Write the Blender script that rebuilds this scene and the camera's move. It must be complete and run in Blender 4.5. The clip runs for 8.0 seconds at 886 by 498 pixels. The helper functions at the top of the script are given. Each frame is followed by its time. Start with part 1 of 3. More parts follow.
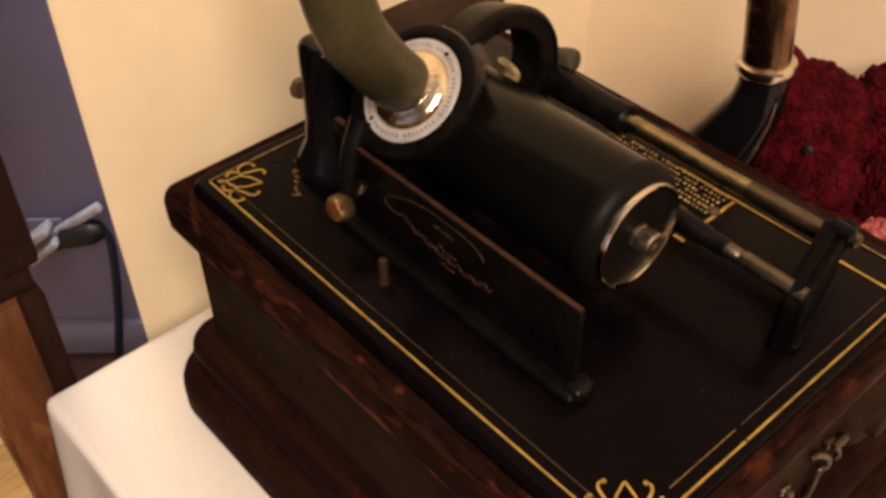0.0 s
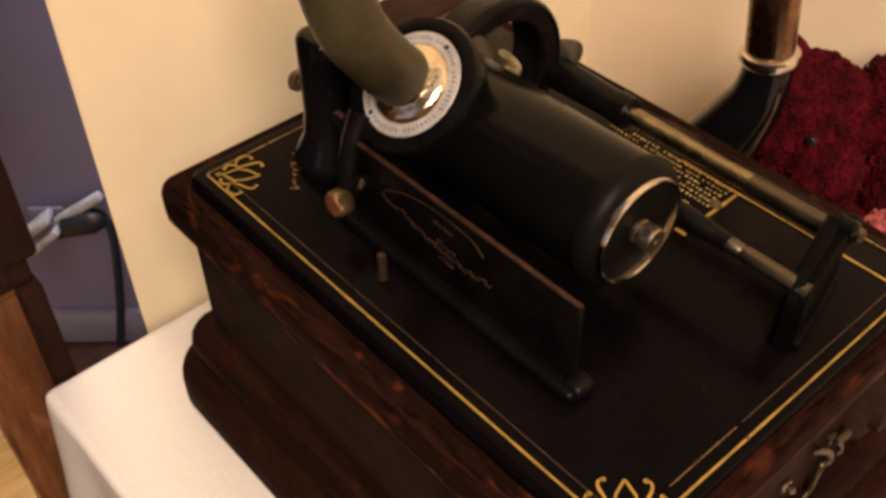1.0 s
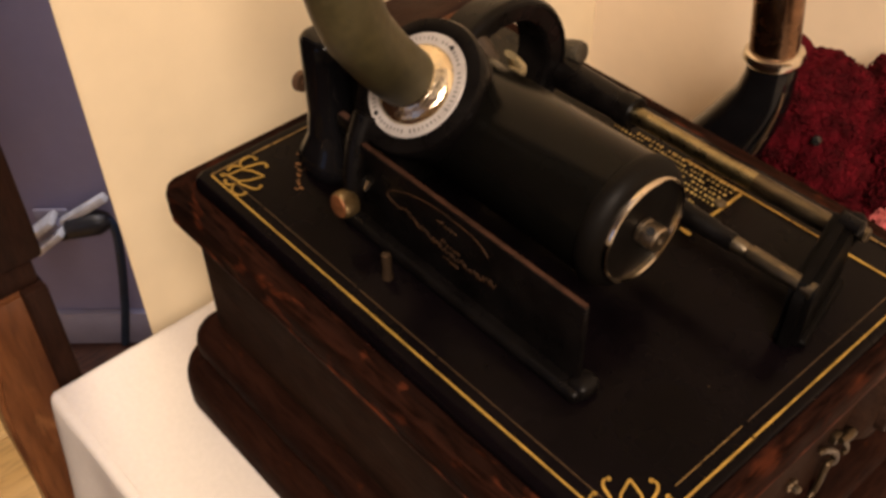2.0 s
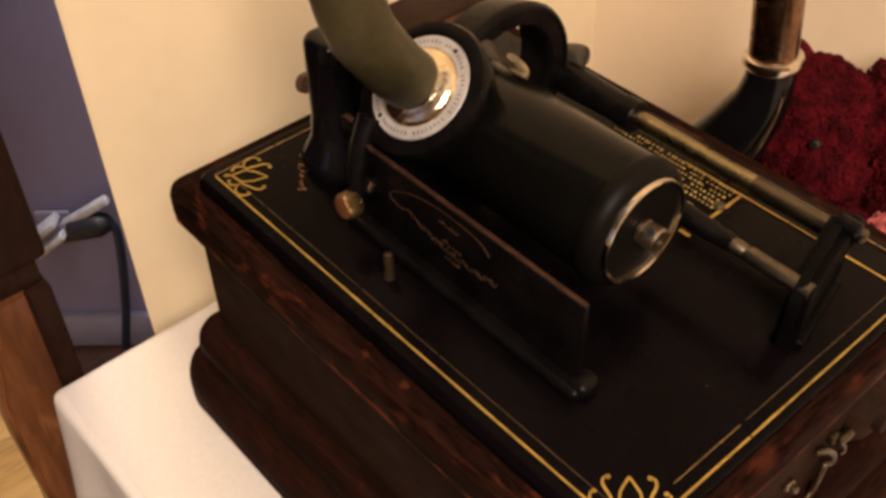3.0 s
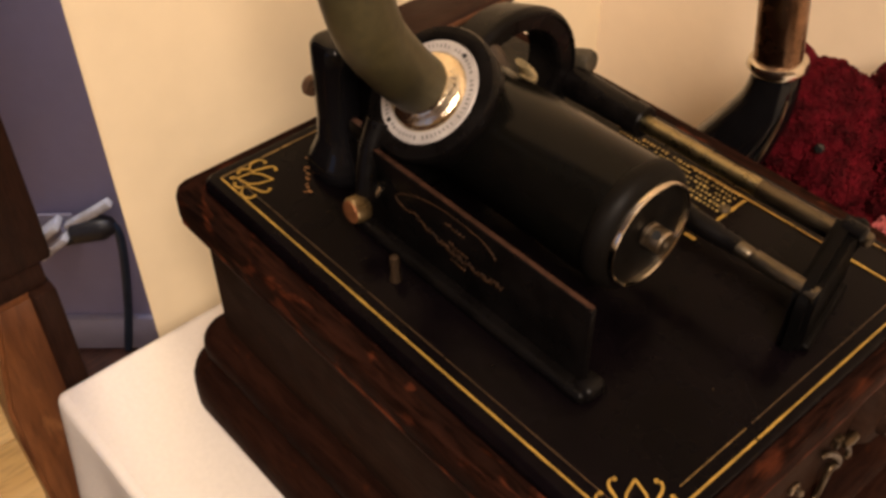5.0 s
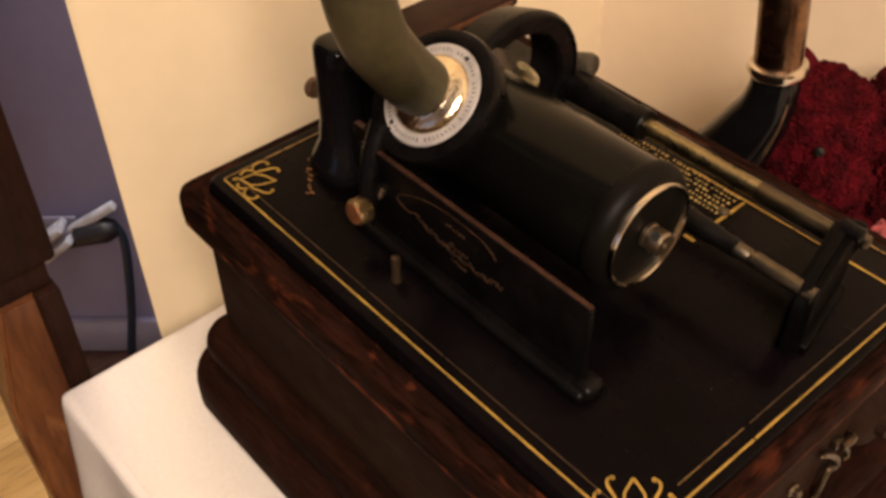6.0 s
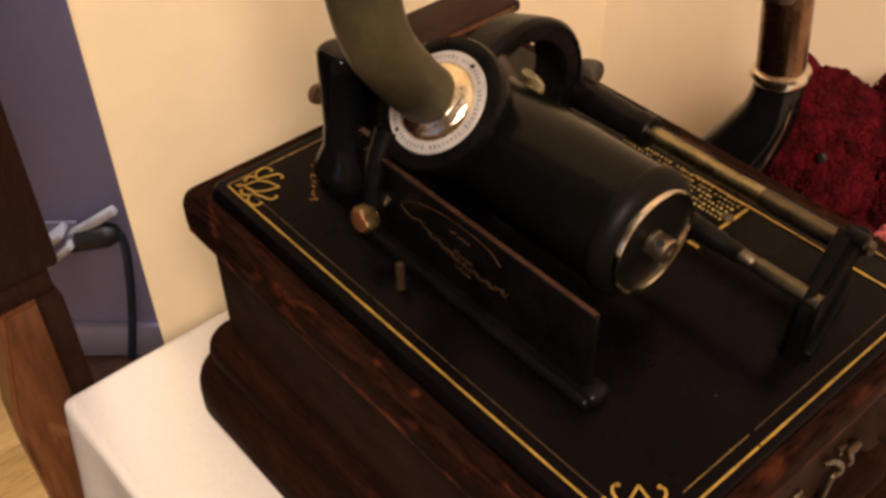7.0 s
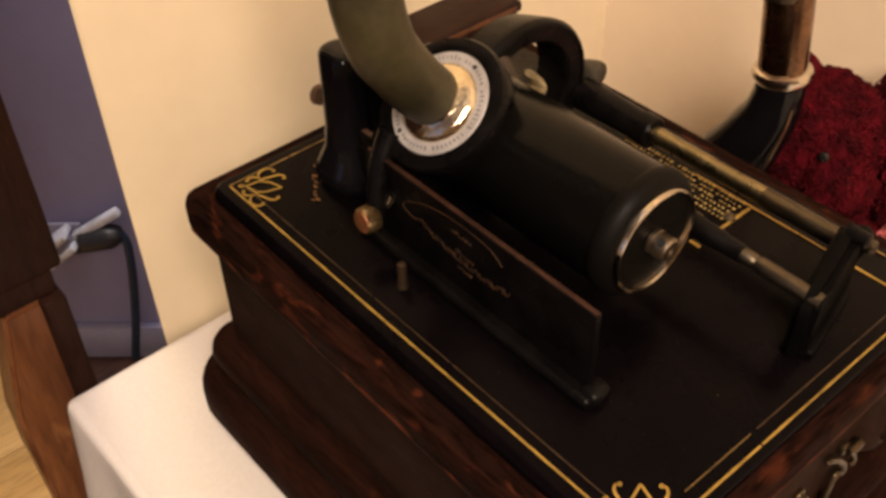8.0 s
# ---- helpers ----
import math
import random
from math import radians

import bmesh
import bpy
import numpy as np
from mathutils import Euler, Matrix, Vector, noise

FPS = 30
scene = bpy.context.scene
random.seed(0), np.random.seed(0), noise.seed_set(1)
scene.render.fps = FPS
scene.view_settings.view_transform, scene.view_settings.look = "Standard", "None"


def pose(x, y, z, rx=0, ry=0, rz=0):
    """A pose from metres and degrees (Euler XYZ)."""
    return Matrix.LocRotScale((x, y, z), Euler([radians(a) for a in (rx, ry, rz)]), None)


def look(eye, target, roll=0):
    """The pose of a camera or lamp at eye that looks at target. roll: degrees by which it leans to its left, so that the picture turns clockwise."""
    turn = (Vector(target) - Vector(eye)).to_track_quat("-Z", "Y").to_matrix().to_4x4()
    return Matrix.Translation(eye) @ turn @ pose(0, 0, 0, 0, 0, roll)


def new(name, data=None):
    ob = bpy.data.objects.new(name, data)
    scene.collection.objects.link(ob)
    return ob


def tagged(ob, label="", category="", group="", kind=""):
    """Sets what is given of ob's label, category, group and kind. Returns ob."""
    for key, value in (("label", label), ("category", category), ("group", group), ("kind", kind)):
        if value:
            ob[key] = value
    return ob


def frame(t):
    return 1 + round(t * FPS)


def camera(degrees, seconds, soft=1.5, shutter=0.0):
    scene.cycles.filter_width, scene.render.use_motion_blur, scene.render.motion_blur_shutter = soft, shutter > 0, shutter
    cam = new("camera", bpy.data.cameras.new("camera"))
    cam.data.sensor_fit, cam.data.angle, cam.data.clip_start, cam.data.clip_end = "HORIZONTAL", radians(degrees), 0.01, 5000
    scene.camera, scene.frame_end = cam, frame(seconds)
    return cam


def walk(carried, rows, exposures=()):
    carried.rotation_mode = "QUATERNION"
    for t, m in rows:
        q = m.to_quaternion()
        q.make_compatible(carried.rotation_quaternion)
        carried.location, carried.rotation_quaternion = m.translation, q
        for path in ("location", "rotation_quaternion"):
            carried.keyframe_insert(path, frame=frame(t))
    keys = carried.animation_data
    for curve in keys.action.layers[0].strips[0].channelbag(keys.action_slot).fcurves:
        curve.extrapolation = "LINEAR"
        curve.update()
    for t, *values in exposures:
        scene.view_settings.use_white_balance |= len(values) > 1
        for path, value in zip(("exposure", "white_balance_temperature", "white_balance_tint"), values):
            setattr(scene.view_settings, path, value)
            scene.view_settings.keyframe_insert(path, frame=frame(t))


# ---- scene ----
cam = camera(46.7, 8.0, soft=3.2)
PATH = [
    (0, (0.376, -0.176, 1.236), (-0.727, 0.794, -0.121), -0.5),
    (0.5, (0.376, -0.174, 1.235), (-0.728, 0.79, -0.125), -0.5),
    (1, (0.373, -0.171, 1.236), (-0.72, 0.782, -0.141), -0.7),
    (1.5, (0.372, -0.17, 1.235), (-0.725, 0.777, -0.142), -1.1),
    (3, (0.376, -0.175, 1.237), (-0.728, 0.778, -0.131), -0.8),
    (3.5, (0.376, -0.174, 1.237), (-0.727, 0.782, -0.131), -0.7),
    (4, (0.374, -0.173, 1.237), (-0.721, 0.789, -0.132), -0.6),
    (4.5, (0.374, -0.175, 1.237), (-0.728, 0.783, -0.129), -0.7),
    (6, (0.379, -0.179, 1.238), (-0.74, 0.776, -0.117), -0.7),
    (6.5, (0.378, -0.178, 1.239), (-0.744, 0.779, -0.112), -0.9),
    (7, (0.377, -0.18, 1.239), (-0.745, 0.779, -0.111), -0.7),
    (7.5, (0.378, -0.179, 1.239), (-0.746, 0.778, -0.111), -0.9),
    (8, (0.378, -0.18, 1.239), (-0.749, 0.775, -0.109), -1.0),
]
walk(cam, [(t, look(eye, target, roll)) for t, eye, target, roll in PATH])

# ---- light ----
world = bpy.data.worlds.new("world")
scene.world = world
world.use_nodes = True
world.node_tree.nodes["Background"].inputs[0].default_value = (1.0, 0.72, 0.45, 1)
world.node_tree.nodes["Background"].inputs[1].default_value = 0.02


def lamp(name, eye, target, size, watts, colour, kind="AREA"):
    data = bpy.data.lights.new(name, kind)
    data.energy, data.color = watts, colour
    if kind == "AREA":
        data.shape, data.size = "DISK", size
    else:
        data.shadow_soft_size = size
    ob = new(name, data)
    ob.matrix_world = look(eye, target)
    return ob


lamp("room_lamp", (1.15, -0.62, 2.10), (-0.05, 0.15, 0.95), 0.62, 44, (1.0, 0.79, 0.64))
# Unseen warm fill, added to brighten the pine floor and cabinet side.
lamp("hall_warm_fill", (-0.62, 0.10, 2.3), (-0.80, 0.0, 0), 0.2, 13, (1.0, 0.80, 0.55))
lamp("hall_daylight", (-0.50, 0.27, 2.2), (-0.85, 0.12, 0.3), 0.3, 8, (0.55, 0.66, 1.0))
# Unseen window light, added for the bluish daylight on the black parts.
window_light = lamp("added_window_daylight", (0.1, -2.99, 1.5), (0.1, 0.0, 1.4), 1.0, 2.2, (0.42, 0.56, 1.0))
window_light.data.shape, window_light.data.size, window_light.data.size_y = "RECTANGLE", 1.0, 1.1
scene.view_settings.exposure = 0.0

# ---- materials ----
def material(name):
    m = bpy.data.materials.new(name)
    m.use_nodes = True
    nt = m.node_tree
    return m, nt, nt.nodes["Principled BSDF"]


def mixed(nt, coords, scale, stretch, stops, detail=6.0, distortion=0.0):
    """A noise, stretched along the axes, through a colour ramp."""
    mp = nt.nodes.new("ShaderNodeMapping")
    mp.inputs["Scale"].default_value = stretch
    nt.links.new(coords, mp.inputs["Vector"])
    nz = nt.nodes.new("ShaderNodeTexNoise")
    nz.inputs["Scale"].default_value, nz.inputs["Detail"].default_value = scale, detail
    nz.inputs["Distortion"].default_value = distortion
    nt.links.new(mp.outputs[0], nz.inputs["Vector"])
    rp = nt.nodes.new("ShaderNodeValToRGB")
    while len(rp.color_ramp.elements) < len(stops):
        rp.color_ramp.elements.new(0.5)
    for e, (p, c) in zip(rp.color_ramp.elements, stops):
        e.position, e.color = p, (*c, 1)
    nt.links.new(nz.outputs["Fac"], rp.inputs[0])
    return nz, rp


def over(nt, mode, fac, a, b):
    mx = nt.nodes.new("ShaderNodeMix")
    mx.data_type, mx.blend_type = "RGBA", mode
    if isinstance(fac, float):
        mx.inputs[0].default_value = fac
    else:
        nt.links.new(fac, mx.inputs[0])
    for sock, v in ((mx.inputs[6], a), (mx.inputs[7], b)):
        if isinstance(v, tuple):
            sock.default_value = (*v, 1)
        else:
            nt.links.new(v, sock)
    return mx.outputs[2]


def relief(nt, bsdf, height, strength, distance):
    b = nt.nodes.new("ShaderNodeBump")
    b.inputs["Strength"].default_value, b.inputs["Distance"].default_value = strength, distance
    nt.links.new(height, b.inputs["Height"])
    nt.links.new(b.outputs[0], bsdf.inputs["Normal"])


def simple(name, colour, rough, metal=0.0, var=0.25, scale=60.0, bump=0.1, coat=0.0, stretch=(1, 1, 1), bump_d=0.0006, spec=0.5):
    """A surface with a cloudy tone, a fine grain, uneven gloss and a slight relief."""
    m, nt, b = material(name)
    tc = nt.nodes.new("ShaderNodeTexCoord").outputs["Object"]
    lo, hi = tuple(c * (1 - var) for c in colour), tuple(min(1, c * (1 + var)) for c in colour)
    _, big = mixed(nt, tc, scale * 0.9, stretch, ((0.3, lo), (0.7, hi)))
    fine, fr = mixed(nt, tc, scale * 7, stretch, ((0.3, (1 - var * 0.6,) * 3), (0.7, (1, 1, 1))))
    nt.links.new(over(nt, "MULTIPLY", 1.0, big.outputs[0], fr.outputs[0]), b.inputs["Base Color"])
    _, rr = mixed(nt, tc, scale * 2, stretch, ((0.3, (rough * 0.8,) * 3), (0.7, (min(1, rough * 1.25),) * 3)))
    nt.links.new(rr.outputs[0], b.inputs["Roughness"])
    b.inputs["Metallic"].default_value, b.inputs["Coat Weight"].default_value = metal, coat
    b.inputs["Coat Roughness"].default_value = 0.12
    b.inputs["Specular IOR Level"].default_value = spec
    relief(nt, b, fine.outputs["Fac"], bump, bump_d)
    return m


def wood(name, dark, mid, worn, axis, rough=0.42, wear=0.56, scale=1.0, spec=0.4, pore=0.35):
    """Stained wood: pores drawn out along the grain, broader bands, and rubbed patches where the stain is thin."""
    m, nt, b = material(name)
    tc = nt.nodes.new("ShaderNodeTexCoord").outputs["Object"]
    b.inputs["Specular IOR Level"].default_value = spec
    st = [26.0 * scale] * 3
    st[axis] = 3.2 * scale
    _, bands = mixed(nt, tc, 3.0, tuple(st), ((0.32, dark), (0.62, mid), (0.8, dark)), 8, 0.6)
    st3 = [70.0 * scale] * 3
    st3[axis] = 9.0 * scale
    pores, pr = mixed(nt, tc, 9.0, tuple(st3), ((0.36, (pore,) * 3), (0.56, (1, 1, 1))), 5)
    st2 = [9.0] * 3
    st2[axis] = 3.5
    _, patch = mixed(nt, tc, 14.0 * scale, tuple(st2), ((wear, (0, 0, 0)), (wear + 0.10, (1, 1, 1))), 10, 0.4)
    c = over(nt, "MIX", patch.outputs[0], bands.outputs[0], worn)
    c = over(nt, "MULTIPLY", 1.0, c, pr.outputs[0])
    nt.links.new(c, b.inputs["Base Color"])
    _, rr = mixed(nt, tc, 30, (1, 1, 1), ((0.3, (rough * 0.75,) * 3), (0.7, (min(1, rough * 1.3),) * 3)))
    nt.links.new(rr.outputs[0], b.inputs["Roughness"])
    relief(nt, b, pores.outputs["Fac"], 0.45, 0.0008)
    return m


OAK_X = wood("dark_oak_along", (0.0088, 0.0041, 0.0030), (0.0225, 0.0082, 0.0050), (0.072, 0.0190, 0.0085), 0, 0.6, 0.545, spec=0.012)
OAK_BASE = wood("dark_oak_plinth", (0.01146, 0.00491, 0.003478), (0.02292, 0.008593, 0.005115), (0.0491, 0.01391, 0.005729), 0, 0.6, 0.66, spec=0.012, pore=0.6)
OAK_Y = wood("dark_oak_across", (0.008, 0.0036, 0.0027), (0.020, 0.0072, 0.0044), (0.042, 0.0115, 0.0055), 1, 0.6, 0.56, spec=0.012)
OAK_PANEL = wood("dark_oak_panel", (0.01867, 0.01027, 0.007096), (0.02763, 0.01419, 0.009337), (0.02987, 0.01345, 0.007843), 0, 0.6, 0.60, spec=0.012, pore=0.7)
BLACK = simple("black_japan_enamel", (0.004, 0.0037, 0.0042), 0.14, 0, 0.3, 40, 0.04, 0.0, spec=0.22)
BED = simple("bed_black_enamel", (0.00240, 0.00155, 0.00205), 0.24, 0, 0.4, 25, 0.05, 0.0, spec=0.048)
BLACK_WORN = simple("rubbed_black_enamel", (0.00375, 0.003125, 0.003), 0.30, 0, 0.5, 70, 0.12, spec=0.11)
WAX = simple("black_record_wax", (0.0032, 0.00288, 0.0024), 0.21, 0, 0.15, 20, 0.0, 0.0, spec=0.09)
GOLD = simple("gold_stripe_paint", (0.391, 0.2424, 0.04536), 0.42, 0.25, 0.3, 160, 0.1)
GOLD_DIM = simple("rubbed_gold_paint", (0.20, 0.12, 0.035), 0.5, 0.2, 0.6, 160, 0.1)
GOLD_DARK = simple("faded_gold_script", (0.06, 0.032, 0.012), 0.5, 0.2, 0.6, 200, 0.1)
RUST_DECAL = simple("faded_red_gold_decal", (0.16, 0.07, 0.02), 0.5, 0.1, 0.6, 200, 0.1)
NICKEL = simple("nickel_plate", (0.72, 0.66, 0.56), 0.20, 1.0, 0.2, 120, 0.06)
NICKEL_WORN = simple("worn_nickel", (0.36, 0.29, 0.205), 0.36, 1.0, 0.5, 110, 0.15)
STEEL = simple("dull_steel_rod", (0.133, 0.1085, 0.0735), 0.38, 1.0, 0.45, 120, 0.12, stretch=(0.3, 1, 1))
COPPER = simple("copper_knob", (0.3, 0.12, 0.048), 0.42, 0.6, 0.3, 160, 0.12)
BRASS_DOME = simple("polished_brass_nickel", (0.80, 0.70, 0.52), 0.10, 1.0, 0.2, 60, 0.35, bump_d=0.0012)
SILVER_FACE = simple("silvered_dial", (0.3828, 0.3596, 0.3422), 0.5, 0.15, 0.15, 120, 0.06)
INK = simple("black_ink", (0.02, 0.02, 0.02), 0.7, spec=0.1)
HORN = simple("olive_painted_horn", (0.04605, 0.03707, 0.0146), 0.44, 0.15, 0.45, 34, 0.15)
CLOTH = simple("white_tablecloth", (0.6754, 0.6241, 0.5643), 0.92, 0, 0.03, 400, 0.2, 0, bump_d=0.0002, spec=0.15)
WALL = simple("cream_wall_paint", (0.80, 0.67, 0.46), 0.85, 0, 0.05, 8, 0.15, spec=0.2)
WALL_PINK = simple("rose_cream_wall_paint", (0.81, 0.668, 0.488), 0.85, 0, 0.05, 8, 0.15, spec=0.2)
WALL_GREY = simple("grey_blue_wall_paint", (0.28, 0.265, 0.43), 0.85, 0, 0.06, 8, 0.15, spec=0.2)
TRIM = simple("grey_white_trim_paint", (0.28, 0.265, 0.36), 0.5, 0, 0.06, 30)
CEIL = simple("white_ceiling_paint", (0.8, 0.78, 0.72), 0.9)
FLOOR_PINE = wood("yellow_pine_floor", (0.58, 0.34, 0.11), (0.70, 0.44, 0.16), (0.72, 0.47, 0.18), 1, 0.4, 0.7, 0.3, pore=0.8)
FLOOR_DARK = wood("red_brown_floor", (0.055, 0.022, 0.015), (0.085, 0.035, 0.022), (0.09, 0.04, 0.025), 1, 0.5, 0.7, 0.3)
CABINET = wood("dark_cabinet_wood", (0.014, 0.0065, 0.0045), (0.026, 0.0110, 0.0070), (0.040, 0.014, 0.008), 2, 0.5, 0.66, spec=0.08, pore=0.7)
BOX_WOOD = wood("brown_box_wood", (0.014, 0.0056, 0.00385), (0.0238, 0.00875, 0.00525), (0.0315, 0.0112, 0.0063), 1, 0.5, 0.66, spec=0.15, pore=0.7)
DULL_BLACK = simple("dull_black_casting", (0.002, 0.0017, 0.0016), 0.5, 0, 0.4, 60, 0.08, spec=0.05)
DARK_BRASS = simple("dark_brass_screw", (0.12, 0.065, 0.035), 0.45, 0.5, 0.4, 120)
LEG_WOOD = wood("brown_leg_wood", (0.080, 0.027, 0.010), (0.21, 0.080, 0.028), (0.26, 0.11, 0.04), 2, 0.38, 0.64, 0.5, pore=0.75)
YARN = simple("dark_red_yarn", (0.0748, 0.0022, 0.00572), 0.95, 0, 0.6, 90, 0.6, bump_d=0.002, spec=0.1)
PINK = simple("pink_yarn", (0.60, 0.16, 0.16), 0.95, 0, 0.4, 120, 0.6, bump_d=0.002, spec=0.1)
BEAD = simple("black_glass_bead", (0.01, 0.01, 0.01), 0.08)
PLUG_WHITE = simple("white_plug_plastic", (0.70, 0.72, 0.80), 0.4)
PLUG_BLACK = simple("black_plug_plastic", (0.02, 0.02, 0.025), 0.4)
CORD = simple("blue_black_cord", (0.015, 0.03, 0.06), 0.5)

# ---- mesh helpers ----
UP = Matrix.Translation((0, 0, 0.165))


def box(x0, x1, y0, y1, z0, z1, bev=0.0, seg=2):
    bm = bmesh.new()
    bmesh.ops.create_cube(bm, size=1, matrix=Matrix.Translation(((x0 + x1) / 2, (y0 + y1) / 2, (z0 + z1) / 2)) @ Matrix.Diagonal((x1 - x0, y1 - y0, z1 - z0, 1)))
    if bev:
        bmesh.ops.bevel(bm, geom=bm.edges[:], offset=bev, segments=seg, affect="EDGES", profile=0.5)
    return bm


def lathe(profile, origin, axis, seg=40, close=True):
    """Turns (along, radius) pairs round an axis."""
    bm = bmesh.new()
    turn = Vector(axis).normalized().to_track_quat("Z", "Y").to_matrix().to_4x4()
    m = Matrix.Translation(origin) @ turn
    rings = [[bm.verts.new(m @ Vector((r * math.cos(2 * math.pi * i / seg), r * math.sin(2 * math.pi * i / seg), a))) for i in range(seg)] for a, r in profile]
    for p, q in zip(rings, rings[1:]):
        for i in range(seg):
            bm.faces.new((p[i], p[(i + 1) % seg], q[(i + 1) % seg], q[i]))
    if close:
        bm.faces.new(rings[0][::-1])
        bm.faces.new(rings[-1])
    return bm


def sweep(points, radii, seg=20, flat=1.0):
    """A tube along a smooth line through a few points."""
    pts = [Vector(p) for p in points]
    fine, rr = [], []
    n = len(pts)
    for k in range(n - 1):
        a, b, c, d = pts[max(k - 1, 0)], pts[k], pts[k + 1], pts[min(k + 2, n - 1)]
        for j in range(8):
            t = j / 8
            fine.append(0.5 * ((2 * b) + (c - a) * t + (2 * a - 5 * b + 4 * c - d) * t * t + (3 * b - a - 3 * c + d) * t ** 3))
            rr.append(radii[k] + (radii[k + 1] - radii[k]) * t)
    fine.append(pts[-1])
    rr.append(radii[-1])
    bm = bmesh.new()
    rings, side = [], None
    for k, p in enumerate(fine):
        d = (fine[min(k + 1, len(fine) - 1)] - fine[max(k - 1, 0)]).normalized()
        if side is None:
            side = d.orthogonal().normalized()
        side = (side - d * side.dot(d)).normalized()
        up = d.cross(side)
        rings.append([bm.verts.new(p + rr[k] * (math.cos(2 * math.pi * i / seg) * side + flat * math.sin(2 * math.pi * i / seg) * up)) for i in range(seg)])
    for p, q in zip(rings, rings[1:]):
        for i in range(seg):
            bm.faces.new((p[i], p[(i + 1) % seg], q[(i + 1) % seg], q[i]))
    bm.faces.new(rings[0][::-1])
    bm.faces.new(rings[-1])
    return bm


def moulding(rect, profile, radius, seg=6, cap_top=True, cap_bottom=True):
    """A run of (outward, height) steps round a rectangle with rounded corners."""
    x0, x1, y0, y1 = rect
    bm = bmesh.new()
    rings = []
    for off, z in profile:
        r = max(radius + off, 0.0004)
        ring = []
        for cx, cy, a0 in ((x1 - radius, y1 - radius, 0), (x0 + radius, y1 - radius, 90), (x0 + radius, y0 + radius, 180), (x1 - radius, y0 + radius, 270)):
            for k in range(seg + 1):
                a = radians(a0 + 90 * k / seg)
                ring.append(bm.verts.new((cx + r * math.cos(a), cy + r * math.sin(a), z)))
        rings.append(ring)
    n = len(rings[0])
    for p, q in zip(rings, rings[1:]):
        for i in range(n):
            bm.faces.new((p[i], p[(i + 1) % n], q[(i + 1) % n], q[i]))
    if cap_bottom:
        bm.faces.new(rings[0][::-1])
    if cap_top:
        bm.faces.new(rings[-1])
    bmesh.ops.recalc_face_normals(bm, faces=bm.faces[:])
    return bm


def slab(outline, depth, m, bev=0.0):
    """An outline in x and y, made depth thick along z, then laid by the pose m."""
    bm = bmesh.new()
    f = bm.faces.new([bm.verts.new((x, y, 0)) for x, y in outline])
    ext = bmesh.ops.extrude_face_region(bm, geom=[f])
    bmesh.ops.translate(bm, verts=[v for v in ext["geom"] if isinstance(v, bmesh.types.BMVert)], vec=(0, 0, depth))
    bmesh.ops.recalc_face_normals(bm, faces=bm.faces[:])
    if bev:
        bmesh.ops.bevel(bm, geom=[e for e in bm.edges if e.calc_face_angle(0) > 0.5], offset=bev, segments=2, affect="EDGES")
    bmesh.ops.transform(bm, matrix=m, verts=bm.verts[:])
    return bm


def ribbon(points, width, height=0.0003):
    """A flat painted line in the xy plane, a little proud."""
    bm = bmesh.new()
    pts = [Vector((p[0], p[1], 0)) for p in points]
    rows = []
    for k, p in enumerate(pts):
        d = (pts[min(k + 1, len(pts) - 1)] - pts[max(k - 1, 0)]).normalized()
        s = Vector((-d.y, d.x, 0)) * (width[k] if isinstance(width, list) else width) / 2
        rows.append([bm.verts.new(q) for q in (p + s, p - s, p - s + Vector((0, 0, height)), p + s + Vector((0, 0, height)))])
    for a, b in zip(rows, rows[1:]):
        for i in range(4):
            bm.faces.new((a[i], a[(i + 1) % 4], b[(i + 1) % 4], b[i]))
    bm.faces.new(rows[0][::-1])
    bm.faces.new(rows[-1])
    bmesh.ops.recalc_face_normals(bm, faces=bm.faces[:])
    return bm


def joined(*bms):
    out = bmesh.new()
    for b in bms:
        me = bpy.data.meshes.new("tmp")
        b.to_mesh(me)
        b.free()
        out.from_mesh(me)
        bpy.data.meshes.remove(me)
    return out


def moved(bm, m):
    bmesh.ops.transform(bm, matrix=m, verts=bm.verts[:])
    return bm


def smooth(me, degrees=38):
    me.polygons.foreach_set("use_smooth", [True] * len(me.polygons))
    bm = bmesh.new()
    bm.from_mesh(me)
    for e in bm.edges:
        e.smooth = e.calc_face_angle(0) < radians(degrees)
    bm.to_mesh(me)
    bm.free()


def part(name, bm, mat, parent=None, label=""):
    me = bpy.data.meshes.new(name)
    bm.to_mesh(me)
    bm.free()
    me.materials.append(mat)
    smooth(me)
    ob = new(name, me)
    ob.parent = parent
    if label:
        ob["label"] = label
    return ob


def thing(name, at, label, category, group=""):
    ob = new(name)
    ob.location = at
    return tagged(ob, label, category, group)


def structure(name, bm, mat, label):
    return tagged(part(name, bm, mat), label, name.rstrip("_0123456789").split("_")[0], kind="structure")

# ---- the room ----
BACK_X, RIGHT_Y, END_Y = -0.13, 0.44, -0.010
structure("floor", box(-3.2, 3.2, -3.2, 0.7, -0.12, 0.0), FLOOR_DARK, "dark red-brown wooden floor of the room")
structure("wall_back", slab([(BACK_X, END_Y), (BACK_X, RIGHT_Y + 0.1), (BACK_X - 0.11, RIGHT_Y + 0.1), (BACK_X - 0.11, END_Y + 0.07)], 2.5, Matrix.Identity(4), 0.003), WALL, "cream painted wall that ends at an open doorway")
structure("wall_right", box(BACK_X, 3.0, RIGHT_Y, RIGHT_Y + 0.1, 0, 2.5), WALL_PINK, "rose-cream painted wall behind the table")
structure("wall_east", box(3.0, 3.1, -3.0, RIGHT_Y + 0.1, 0, 2.5), WALL, "cream painted wall closing the room")
